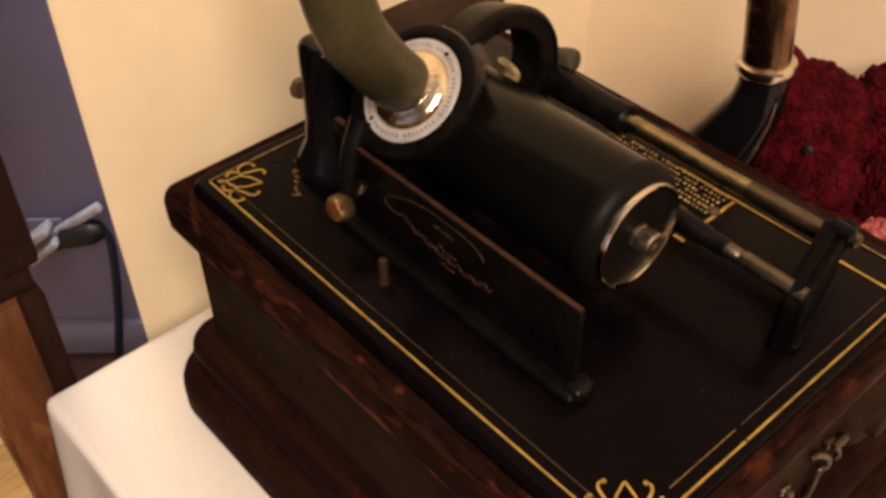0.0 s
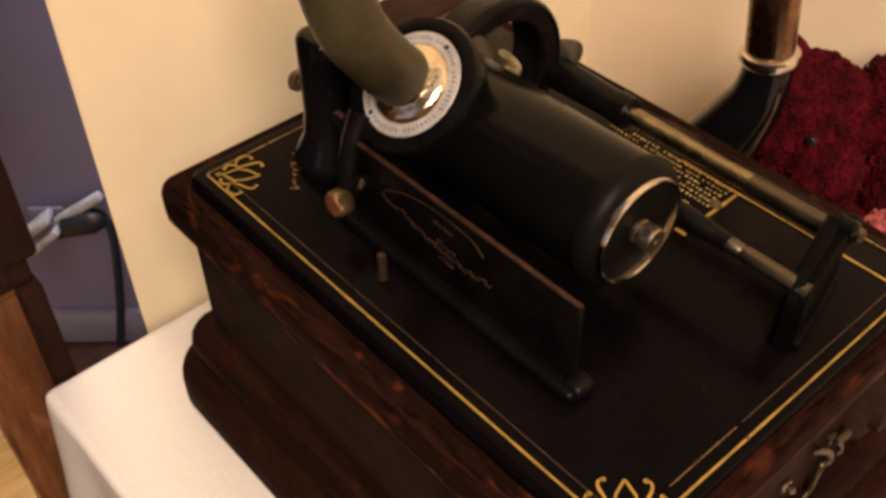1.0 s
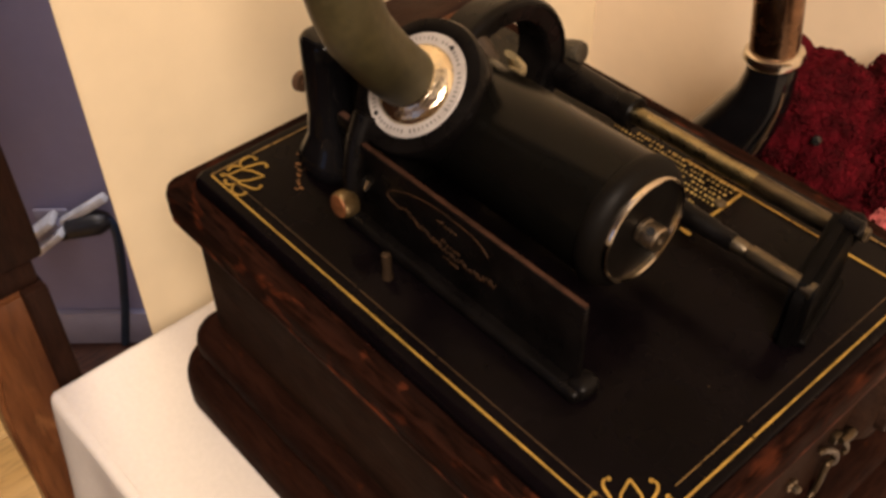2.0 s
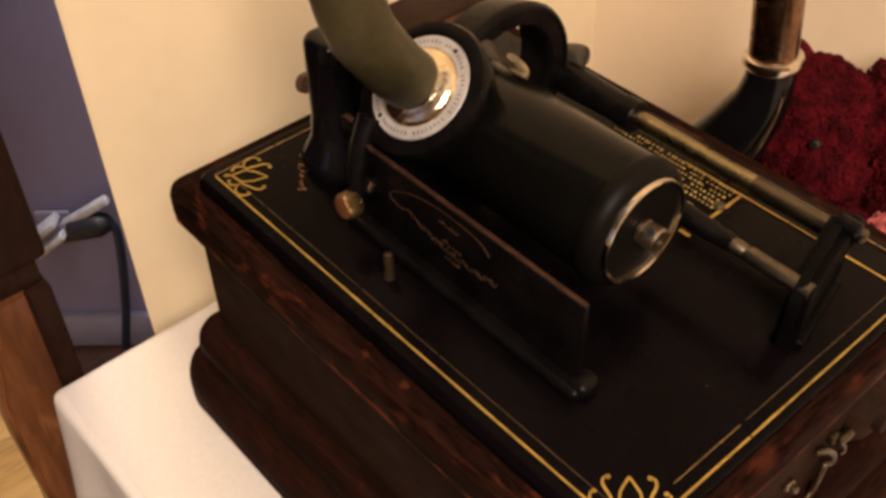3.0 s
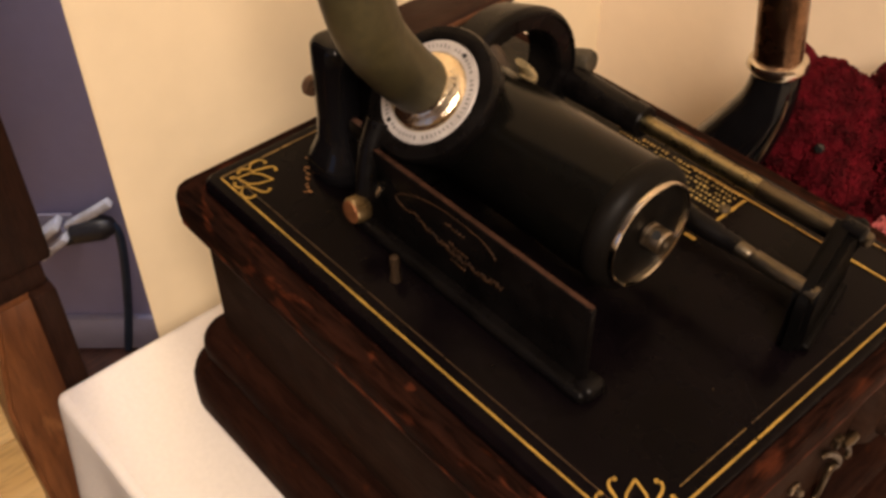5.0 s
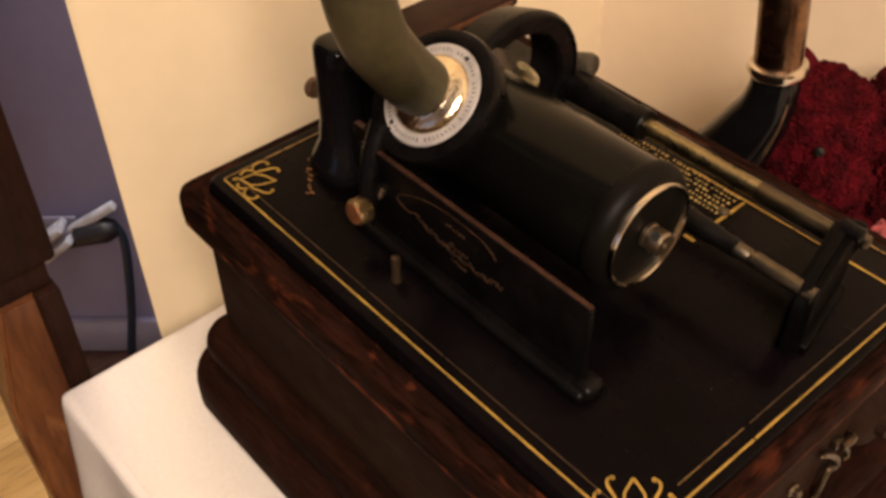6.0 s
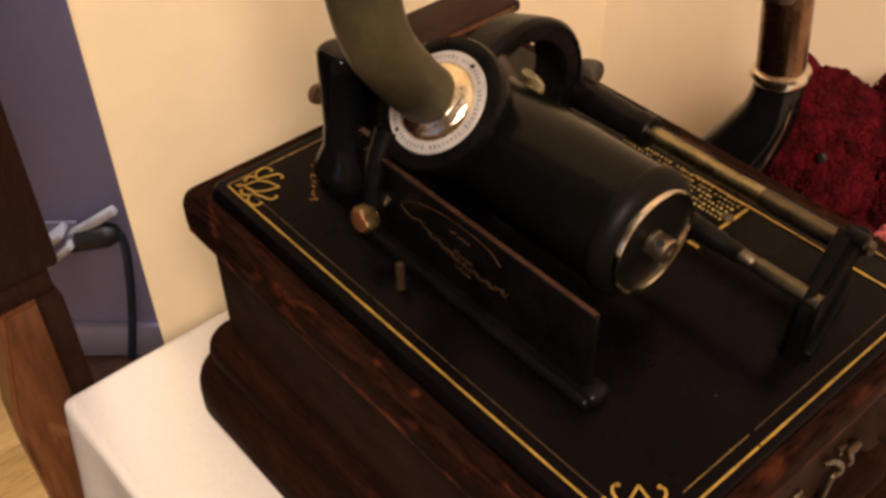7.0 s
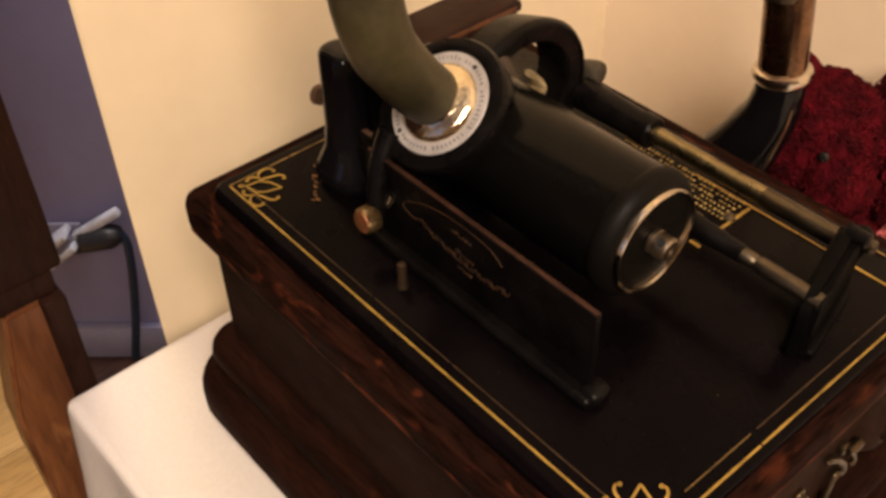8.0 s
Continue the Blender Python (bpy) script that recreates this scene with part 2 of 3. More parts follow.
structure("wall_west", box(-3.2, -3.1, -3.0, 1.2, 0, 2.5), WALL_GREY, "grey painted wall closing the hall")
structure("ceiling", box(-3.2, 3.1, -3.1, 1.3, 2.5, 2.6), CEIL, "white painted ceiling")
hall = pose(-0.83, 0.135, 0, 0, 0, 49)
structure("wall_hall", moved(box(-3.2, 1.4, 0, 0.1, 0, 2.5), hall), WALL_GREY, "grey-blue painted wall of the hall beyond the doorway")
structure("baseboard", moved(box(-3.2, 1.4, -0.014, -0.0005, 0, 0.07, 0.004), hall), TRIM, "grey-white painted baseboard along the hall wall")
pine = structure("floor_pine", box(-1.9, -0.30, -0.9, 0.015, 0.0, 0.012), FLOOR_PINE, "yellow pine floorboards beside the dark cabinet")
for k in range(9):
    b = part("floorboard", box(-1.58 + 0.142 * k, -1.44 + 0.142 * k, -0.88, 0.010, 0.0, 0.018, 0.002), FLOOR_PINE, pine)

# Opening, frame and sill are added out of view round the daylight lamp.
structure("wall_south", joined(box(-3.2, -0.42, -3.1, -3.0, 0, 2.5), box(0.62, 3.1, -3.1, -3.0, 0, 2.5), box(-0.42, 0.62, -3.1, -3.0, 0, 0.92), box(-0.42, 0.62, -3.1, -3.0, 2.08, 2.5)), WALL, "cream painted wall with an opening for the added window")
window = tagged(new("window_1"), "white painted window added out of view behind the viewer", "window", kind="structure")
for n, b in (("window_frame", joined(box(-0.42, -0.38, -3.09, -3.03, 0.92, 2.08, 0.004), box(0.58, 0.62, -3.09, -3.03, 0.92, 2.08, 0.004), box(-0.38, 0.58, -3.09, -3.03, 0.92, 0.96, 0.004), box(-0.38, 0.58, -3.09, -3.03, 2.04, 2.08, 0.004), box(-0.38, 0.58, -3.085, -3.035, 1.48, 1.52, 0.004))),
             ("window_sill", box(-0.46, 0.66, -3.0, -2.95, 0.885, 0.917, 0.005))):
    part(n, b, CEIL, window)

# plugs and cord on the hall wall
plug = thing("wall_plug", (0, 0, 0), "white two-part plug in the grey wall outlet", "plug")
plug.matrix_world = hall @ pose(0.0, -0.002, 0.25)


def bar(x0, z0, x1, z1, thick, deep, y):
    m = Matrix.Translation(((x0 + x1) / 2, y, (z0 + z1) / 2)) @ pose(0, 0, 0, 0, -math.degrees(math.atan2(z1 - z0, x1 - x0)), 0)
    ln = math.hypot(x1 - x0, z1 - z0) / 2
    return moved(box(-ln, ln, -deep / 2, deep / 2, -thick / 2, thick / 2, min(thick, deep) * 0.25), m)


part("outlet_plate", box(-0.030, 0.020, -0.006, 0.0, -0.022, 0.030, 0.002), TRIM, plug, "grey outlet plate")
part("plug_half", bar(-0.034, 0.000, 0.008, 0.034, 0.011, 0.03, -0.026), PLUG_WHITE, plug)
part("plug_half", bar(-0.030, -0.026, 0.016, 0.012, 0.011, 0.03, -0.026), PLUG_WHITE, plug)
part("plug_bridge", bar(-0.024, -0.010, 0.010, 0.022, 0.014, 0.016, -0.020), TRIM, plug)
part("plug_lead", bar(0.014, 0.018, 0.086, 0.064, 0.013, 0.014, -0.018), PLUG_WHITE, plug, "white moulded lead")
cord = thing("power_cord", (0, 0, 0), "black plug with a dark cord hanging to the floor", "cord")
cord.matrix_world = hall @ pose(0.0, -0.002, 0.25)
part("plug_body", joined(lathe([(-0.030, 0.010), (-0.024, 0.017), (0.018, 0.019), (0.034, 0.012), (0.038, 0.006)], (0.048, -0.021, 0.016), (1, 0, 0.25), 16), lathe([(0, 0.006), (0.012, 0.006)], (0.008, -0.021, -0.008), (1, 0, 0.3), 10)), PLUG_BLACK, cord)
part("cable", sweep([(0.080, -0.02, 0.026), (0.086, -0.02, 0.002), (0.080, -0.02, -0.06), (0.062, -0.015, -0.16), (0.044, -0.016, -0.2435)], [0.0065] * 5, 10), CORD, cord)

# dark cabinet on legs beside the table
cab = thing("cabinet", (-0.1195, -0.2825, 0), "dark-stained wooden cabinet on brown wooden legs", "cabinet")
part("body", box(-0.26, 0.0, -0.172, 0.222, 0.814, 1.45, 0.0035), CABINET, cab)
part("bottom_rail", box(-0.256, -0.0034, -0.172, 0.215, 0.794, 0.814, 0.0035), CABINET, cab)
part("hinge", box(0.0, 0.002, 0.176, 0.183, 0.891, 0.907, 0.001), NICKEL_WORN, cab, "small worn metal hinge leaf")
part("front_rail", box(0.0, 0.005, -0.172, 0.172, 0.800, 0.824, 0.002), LEG_WOOD, cab, "brown front rail")
for y in (0.0, -0.344):
    part("leg", slab([(0.179 + y, 0.794), (0.212 + y, 0.794), (0.2154 + y, 0.741), (0.215 + y, 0.56), (0.203 + y, 0), (0.151 + y, 0), (0.164 + y, 0.603), (0.162 + y, 0.670), (0.163 + y, 0.709), (0.168 + y, 0.737)], 0.026, Matrix(((0, 0, 1, -0.029), (1, 0, 0, 0), (0, 1, 0, 0), (0, 0, 0, 1))), 0.003), LEG_WOOD, cab, "brown grained wooden leg")
    # Darker strip along the right side of the leg.
    part("leg_side_strip", box(-0.026, 0.002, 0.201 + y, 0.217 + y, 0.43, 0.794, 0.003), CABINET, cab, "dark strip along the leg's right side")

# ---- table and cloth ----
table = thing("table", (0.25, 0.15, 0), "wooden table hidden under a white cloth", "table")
part("tabletop", box(-0.318, 0.342, -0.235, 0.24, 0.715, 0.744, 0.004), LEG_WOOD, table)
for x in (-0.29, 0.31):
    for y in (-0.21, 0.21):
        part("leg", box(x - 0.02, x + 0.02, y - 0.02, y + 0.02, 0, 0.715, 0.003), LEG_WOOD, table)


def tablecloth():
    x0, x1, y0, y1 = -0.0830, 0.602, -0.0980, 0.40
    bm = bmesh.new()
    per, n = [], 60
    r = 0.007
    for (ax, ay), (bx, by), (cx, cy), a0 in (((x0 + r, y0), (x1 - r, y0), (x1 - r, y0 + r), 270), ((x1, y0 + r), (x1, y1 - r), (x1 - r, y1 - r), 0), ((x1 - r, y1), (x0 + r, y1), (x0 + r, y1 - r), 90), ((x0, y1 - r), (x0, y0 + r), (x0 + r, y0 + r), 180)):
        dx, dy = by - ay, ax - bx
        ln = math.hypot(dx, dy)
        for k in range(n):
            per.append((ax + (bx - ax) * k / n, ay + (by - ay) * k / n, dx / ln, dy / ln))
        for k in range(6):
            a = radians(a0 + 90 * k / 6)
            per.append((cx + r * math.cos(a), cy + r * math.sin(a), math.cos(a), math.sin(a)))
    steps = [(-0.007, 0.0), (-0.003, -0.0006), (-0.0008, -0.0025), (0.0, -0.006), (0.001, -0.02), (0.003, -0.06), (0.006, -0.12), (0.009, -0.2), (0.012, -0.30), (0.013, -0.36)]
    rings = []
    for off, dz in steps:
        ring = []
        for i, (x, y, nx, ny) in enumerate(per):
            s = i / len(per) * 2 * math.pi
            w = min(1, -dz / 0.2) * (0.012 * math.sin(19 * s + 1.0) + 0.007 * math.sin(43 * s))
            h = 0.0008 * math.sin(7 * s) if dz > -0.01 else 0
            ring.append(bm.verts.new((x + nx * (off + w), y + ny * (off + w), 0.75 + dz + h)))
        rings.append(ring)
    m = len(per)
    for p, q in zip(rings, rings[1:]):
        for i in range(m):
            bm.faces.new((p[i], q[i], q[(i + 1) % m], p[(i + 1) % m]))
    bm.faces.new(rings[0])
    bmesh.ops.recalc_face_normals(bm, faces=bm.faces[:])
    return tagged(part("tablecloth", bm, CLOTH), "plain white tablecloth hanging over the table's edges", "tablecloth")


tablecloth()

# ---- the phonograph: heights counted from the bed plate ----
machine = thing("phonograph", (0, 0, 0.75), "black and gold cylinder phonograph in a dark oak case", "phonograph")
L, W = 0.2737, 0.1815


def mp(name, bm, mat, label="", parent=machine):
    return part(name, moved(bm, UP), mat, parent, label)


BODY = (-0.0118, 0.2739, -0.0098, 0.2100)


def ogee(z0, z1, o0, o1, n=6):
    return [(o0 + (o1 - o0) * (1 - math.cos(math.pi / 2 * k / n)), z0 + (z1 - z0) * math.sin(math.pi / 2 * k / n)) for k in range(n + 1)]


def bullnose(z0, z1, out, n=8):
    h = (z1 - z0) / 2
    return [(out - h * 0.9 + h * 0.9 * math.cos(math.pi * (k / n - 0.5)), (z0 + z1) / 2 + h * math.sin(math.pi * (k / n - 0.5))) for k in range(n + 1)]


mp("case", moulding(BODY, [(0, -0.112), (0, -0.043)], 0.003), OAK_PANEL, "dark oak case sides")
plinth = mp("base_moulding", moulding(BODY, [(0.0240, -0.165), (0.0252, -0.163)] + [(0.0252 - 0.012 * (1 - math.cos(math.pi / 2 * k / 6)), -0.150 + 0.016 * math.sin(math.pi / 2 * k / 6)) for k in range(7)], 0.003, 8), OAK_BASE, "rounded dark oak plinth with worn reddish edges")
bead = mp("base_bead", moulding(BODY, [(0.004, -0.134)] + bullnose(-0.1338, -0.1100, 0.0150) + [(0.0, -0.110)], 0.003, 8), OAK_BASE, "rounded dark oak bead above the plinth")
rim = mp("lid_rim", moulding(BODY, [(0.0, -0.047), (0.0008, -0.045)] + [(0.0008 + 0.0045 * (k / 6) ** 1.6, -0.045 + 0.016 * k / 6) for k in range(1, 7)] + [(0.0080, -0.0285), (0.0098, -0.0265), (0.0104, -0.022), (0.0104, -0.012), (0.0094, -0.0088), (0.0070, -0.0072), (0.0, -0.0068)], 0.0015, 8), OAK_X, "moulded dark oak rim with rubbed red-brown edges")
def mitred(ob, across):
    """The end pieces of a frame take the grain that runs across."""
    ob.data.materials.append(across)
    for f in ob.data.polygons:
        if f.center.x > BODY[1] - 0.0005 or f.center.x < BODY[0] + 0.0005:
            f.material_index = 1


BASE_Y = wood("dark_oak_plinth_end", (0.01078, 0.00462, 0.003273), (0.02156, 0.008085, 0.004812), (0.0462, 0.01309, 0.00539), 1, 0.6, 0.66, spec=0.012, pore=0.6)
for frame_piece, across in ((plinth, BASE_Y), (bead, BASE_Y), (rim, OAK_Y)):
    mitred(frame_piece, across)
RUBBED = wood("rubbed_front_edge", (0.010, 0.0045, 0.0032), (0.030, 0.0095, 0.0055), (0.105, 0.027, 0.011), 0, 0.5, 0.50, spec=0.05)
mp("worn_edge", lathe([(0, 0.0016), (0.002, 0.0021), (0.284, 0.0021), (0.286, 0.0016)], (-0.0121, -0.0185, -0.0245), (1, 0, 0), 14), RUBBED, "rubbed red-brown edge of the rim")
mp("worn_edge", lathe([(0, 0.0020), (0.002, 0.0024), (0.218, 0.0024), (0.220, 0.0020)], (0.2823, -0.0098, -0.0228), (0, 1, 0), 14), wood("rubbed_red_edge", (0.02475, 0.0066, 0.0033), (0.04537, 0.01073, 0.00495), (0.07012, 0.01733, 0.0066), 1, 0.5, 0.5, spec=0.05), "rubbed red-brown edge of the rim")
PLATE = (-0.0055, 0.2745, -0.0055, 0.2020)
mp("bed_plate", moulding(PLATE, [(0.0, -0.009), (0.0024, -0.0068), (0.0030, -0.0052), (0.0027, -0.003), (0.0016, -0.0012), (0.0004, -0.0002), (0.0, 0.0)], 0.006, 8), BED, "black enamelled bed plate with a rounded edge")


def paint(name, pts, width, mat=GOLD, label="gold painted line", z=0.0001):
    return mp(name, moved(ribbon(pts, width), Matrix.Translation((0, 0, z))), mat, label)


random.seed(3)


def broken_line(a, b, width, mat, gaps):
    """A painted stripe that is rubbed through here and there."""
    a, b = Vector(a), Vector(b)
    cuts = [0.0] + gaps + [1.0]
    for s, e in zip(cuts, cuts[1:]):
        n = max(2, int((e - s) * 24))
        pts = [a.lerp(b, s + 0.003 + (e - s - 0.006) * k / n) for k in range(n + 1)]
        paint("pinstripe", [(p.x, p.y) for p in pts], [width * random.uniform(0.75, 1.2) for _ in pts], mat)


broken_line((0, 0), (L, 0), 0.0010, GOLD, [])
broken_line((L, 0), (L, W), 0.0009, GOLD, [0.372])
broken_line((0.15, W), (L, W), 0.0012, GOLD, [0.5])
broken_line((0, 0), (0, W), 0.0009, GOLD_DIM, [0.13, 0.2, 0.42, 0.6])
broken_line((0.006, 0.0055), (L - 0.006, 0.0055), 0.0005, GOLD_DARK, [0.12, 0.4, 0.6])
broken_line((L - 0.0060, 0.0290), (L - 0.0060, 0.0690), 0.0004, GOLD_DIM, [0.33])
broken_line((L - 0.0060, 0.0080), (L - 0.0060, 0.0130), 0.0009, GOLD_DIM, [])
broken_line((L - 0.0060, 0.0720), (L - 0.0060, W - 0.006), 0.0005, GOLD_DARK, [0.5])
broken_line((0.14, 0.1985), (L, 0.1985), 0.0010, GOLD_DIM, [0.4, 0.8])


def arc(cx, cy, r, a0, a1, n=14, grow=0.0):
    return [(cx + (r + grow * k / n) * math.cos(radians(a0 + (a1 - a0) * k / n)), cy + (r + grow * k / n) * math.sin(radians(a0 + (a1 - a0) * k / n))) for k in range(n + 1)]


def flowing(points, n=6):
    """A smooth line through a few flat points."""
    out = []
    for k in range(len(points) - 1):
        a, b, c, d = (Vector(points[max(0, min(len(points) - 1, k + q))]) for q in (-1, 0, 1, 2))
        for m in range(n):
            t = m / n
            v = 0.5 * (2 * b + (c - a) * t + (2 * a - 5 * b + 4 * c - d) * t * t + (3 * b - a - 3 * c + d) * t ** 3)
            out.append((v.x, v.y))
    return out + [tuple(points[-1])]


def corner_scroll(x, y, turn):
    """Gold strapwork along the corner's diagonal: a pointed six-sided leaf and three curls on either side, each ending in a dot."""
    bms = [ribbon([(0.0046, 0), (0.0064, 0.0010), (0.0084, 0.0), (0.0064, -0.0010), (0.0046, 0)], 0.0007)]
    curls = ([(0.0146, 0.0047), (0.0140, 0.0066), (0.0107, 0.0073), (0.0084, 0.0058), (0.0081, 0.0042)],
             [(0.0143, 0.0056), (0.0128, 0.0090), (0.0133, 0.0122), (0.0160, 0.0147), (0.0188, 0.0146), (0.0199, 0.0132)],
             [(0.0146, 0.0047), (0.0162, 0.0066), (0.0188, 0.0078), (0.0228, 0.0098), (0.0256, 0.0096), (0.0264, 0.0078)])
    for s in (1, -1):
        bms.append(ribbon([(0.0084, 0), (0.0146, s * 0.0045), (0.0202, s * 0.0036), (0.0267, 0)], 0.0010))
        for curl in curls:
            line = [(a, s * b) for a, b in flowing(curl)]
            bms.append(ribbon(line, [0.0007 + 0.0005 * math.sin(math.pi * k / len(line)) for k in range(len(line))]))
            bms.append(lathe([(0.0, 0.0010), (0.0003, 0.0010)], (line[-1][0], line[-1][1], 0), (0, 0, 1), 12))
    m = pose(x, y, 0.0003, 0, 0, turn)
    return mp("corner_scroll", moved(joined(*bms), m), GOLD, "gold painted corner scroll")


corner_scroll(0, 0, 45)
corner_scroll(L, 0, 135)

# faded decal specks round the foot of the post
specks = [ribbon([(x, y), (x + random.uniform(0.001, 0.003), y + random.uniform(-0.001, 0.001))], random.uniform(0.0006, 0.0014)) for x, y in [(0.012 + 0.026 * k / 17 + random.uniform(-0.002, 0.002), 0.046 - 0.020 * k / 17 + random.uniform(-0.002, 0.002)) for k in range(18)]]
mp("faded_decal", moved(joined(*specks), Matrix.Translation((0, 0, 0.0002))), RUST_DECAL, "worn red-gold decal flakes")

# data panel on the bed: border and rows of bars
paint("panel_border", [(0.1845, 0.1535), (0.1845, 0.1800)], 0.0016)
paint("panel_border", [(0.1800, 0.1398), (0.1862, 0.1398)], 0.0020)
rows = []
for k in range(8):
    y = 0.1806 - 0.0034 * k - (0.0020 if k > 5 else 0)
    x = 0.104 + 0.003 * k
    while x < 0.180 - (0.006 if k > 5 else 0):
        w = random.uniform(0.0006, 0.0016)
        h = (0.0019 if k == 0 else 0.0012) * random.uniform(0.6, 1.1)
        if random.random() < 0.85:
            rows.append(ribbon([(x, y + random.uniform(-0.0002, 0.0002)), (x + w, y + random.uniform(-0.0002, 0.0002))], h))
        x += w + random.uniform(0.0008, 0.0019)
mp("panel_lettering", moved(joined(*rows), Matrix.Translation((0, 0, 0.0002))), simple("pale_gold_lettering", (0.50, 0.36, 0.12), 0.5, 0.2, 0.5, 200), "rows of small gold bars")
mp("panel_rivet", lathe([(0, 0.0032), (0.0012, 0.003), (0.0022, 0.0015), (0.0024, 0.0003)], (0.1822, 0.1668, 0), (0, 0, 1), 20), STEEL, "dull steel rivet")
mp("enamel_speck", lathe([(0, 0.0004), (0.0003, 0.0003)], (0.247, 0.075, 0), (0, 0, 1), 8), GOLD_DIM, "tiny bright speck in the enamel")

# front plate with its foot rail
mp("front_plate", box(0.072, 0.2135, 0.0340, 0.0372, 0.002, 0.0470, 0.0009), BLACK_WORN, "upright black plate with a rubbed brown top edge")
mp("plate_edge", box(0.074, 0.2130, 0.0345, 0.0368, 0.0470, 0.0474, 0.0001), simple("rubbed_brown_edge", (0.034, 0.0150, 0.0090), 0.6, 0.0, 0.5, 160, spec=0.1), "rubbed brown metal edge")
mp("foot_rail", joined(box(0.070, 0.2185, 0.0275, 0.0395, 0.0, 0.0062, 0.0026, 3), box(0.2100, 0.2205, 0.0300, 0.0420, 0.0, 0.0085, 0.0035, 3)), BLACK_WORN, "rounded black foot rail")
def plate_line(points, width):
    """A brushed line on the plate, thick and thin along its length."""
    line = flowing(points)
    return ribbon(line, [width * (0.7 + 0.5 * math.sin(k * 0.9) ** 2) for k in range(len(line))])


script = [plate_line([(0.101, 0.0285), (0.0985, 0.0305), (0.102, 0.0345), (0.107, 0.0370), (0.115, 0.0402), (0.126, 0.0425), (0.137, 0.0432), (0.151, 0.0425), (0.158, 0.0405), (0.1625, 0.0370)], 0.0006),
          plate_line([(0.101, 0.0285), (0.106, 0.0275), (0.111, 0.0292), (0.114, 0.0275)], 0.0011)]
wave, k = [], 0
while len(wave) < 44:
    u = len(wave) / 43
    wave.append((0.112 + 0.055 * u + 0.0006 * math.sin(2.1 * k), 0.0282 - 0.018 * u + 0.0135 * u * u + (0.0019 if k % 2 else -0.0016) * random.uniform(0.4, 1.2)))
    k += 1
script.append(plate_line(wave, 0.0006))
for x0, x1, z in ((0.1315, 0.1420, 0.0372), (0.1340, 0.1450, 0.0275), (0.1350, 0.1440, 0.0190)):
    while x0 < x1:
        w = random.uniform(0.0008, 0.0018)
        script.append(ribbon([(x0, z - 0.0006), (x0 + w, z + random.uniform(-0.0004, 0.0008))], random.uniform(0.0006, 0.0013)))
        x0, z = x0 + w + 0.0007, z - 0.0002
mp("gold_script", moved(joined(*script), Matrix(((1, 0, 0, 0), (0, 0, -1, 0.0340), (0, 1, 0, 0), (0, 0, 0, 1)))), simple("rubbed_gold_script", (0.0527, 0.0248, 0.00992), 0.5, 0.2, 0.6, 200, 0.1), "faded gold flourish and bars")
mp("lever_peg", joined(lathe([(0, 0.0028), (0.002, 0.0026), (0.006, 0.0020), (0.0115, 0.0024), (0.0140, 0.0020), (0.0146, 0.0006)], (0.1140, 0.0195, 0), (0, 0, 1), 14)), simple("brown_peg_brass", (0.054, 0.033, 0.018), 0.45, 0.6, 0.4, 120), "small worn brass peg")

# left post with its flared foot
mp("post", moulding((0.0225, 0.0450, 0.0425, 0.0610), [(0.0060, 0.0), (0.0072, 0.002), (0.0074, 0.006), (0.0062, 0.010), (0.0036, 0.014), (0.0012, 0.020), (0.0002, 0.032), (0.0002, 0.060), (0.0, 0.0710), (-0.0012, 0.0730), (-0.0030, 0.0742), (-0.006, 0.0745)], 0.0084, 10), BLACK, "glossy black upright post")
mp("post_knob", lathe([(0, 0.0022), (0.003, 0.0022), (0.0032, 0.0050), (0.0062, 0.0052), (0.0075, 0.0042), (0.0078, 0.001)], (0.0240, 0.0480, 0.0435), (-1, -0.25, 0), 18), DARK_BRASS, "small dark brass thumbscrew")
mp("bearing_block", joined(box(0.030, 0.078, 0.0600, 0.1100, 0.0, 0.0560, 0.006, 3), box(0.0400, 0.0800, 0.0480, 0.0620, 0.0, 0.0270, 0.003)), BLACK_WORN, "black bearing casting behind the post")

# rods and the end bracket
AX = Vector((0.0, 0.0844, 0.0450))
mp("guide_rod", lathe([(0, 0.0045), (0.097, 0.0045)], (0.100, 0.1670, 0.0225), (1, 0, 0), 24), simple("brassy_rod", (0.289, 0.238, 0.1275), 0.30, 1.0, 0.3, 120, 0.1), "polished brassy guide rod")
mp("guide_rod_end", lathe([(0, 0.0043), (0.0008, 0.0047), (0.047, 0.0046)], (0.197, 0.1670, 0.0225), (1, 0, 0), 24), STEEL, "dull steel end of the guide rod")
mp("feed_collar", lathe([(0, 0.0056), (0.016, 0.0054), (0.018, 0.0050), (0.030, 0.0047), (0.031, 0.0042), (0.041, 0.0041)], (0.178, 0.120, 0.0300), (1, 0, 0), 20), BLACK_WORN)
mp("feed_shaft", lathe([(0, 0.0030), (0.146, 0.0030), (0.1462, 0.0036), (0.155, 0.0037), (0.163, 0.0034), (0.1635, 0.0030), (0.1645, 0.0030), (0.165, 0.0037), (0.195, 0.0037)], (0.062, 0.120, 0.0300), (1, 0, 0), 24), STEEL, "stepped steel shaft")
YZ = Matrix(((0, 0, 1, 0), (1, 0, 0, 0), (0, 1, 0, 0), (0, 0, 0, 1)))
SKEW = Matrix.Translation((0.2500, 0.11, 0)) @ pose(0, 0, 0, 0, 0, 13) @ Matrix.Translation((0, -0.11, 0))
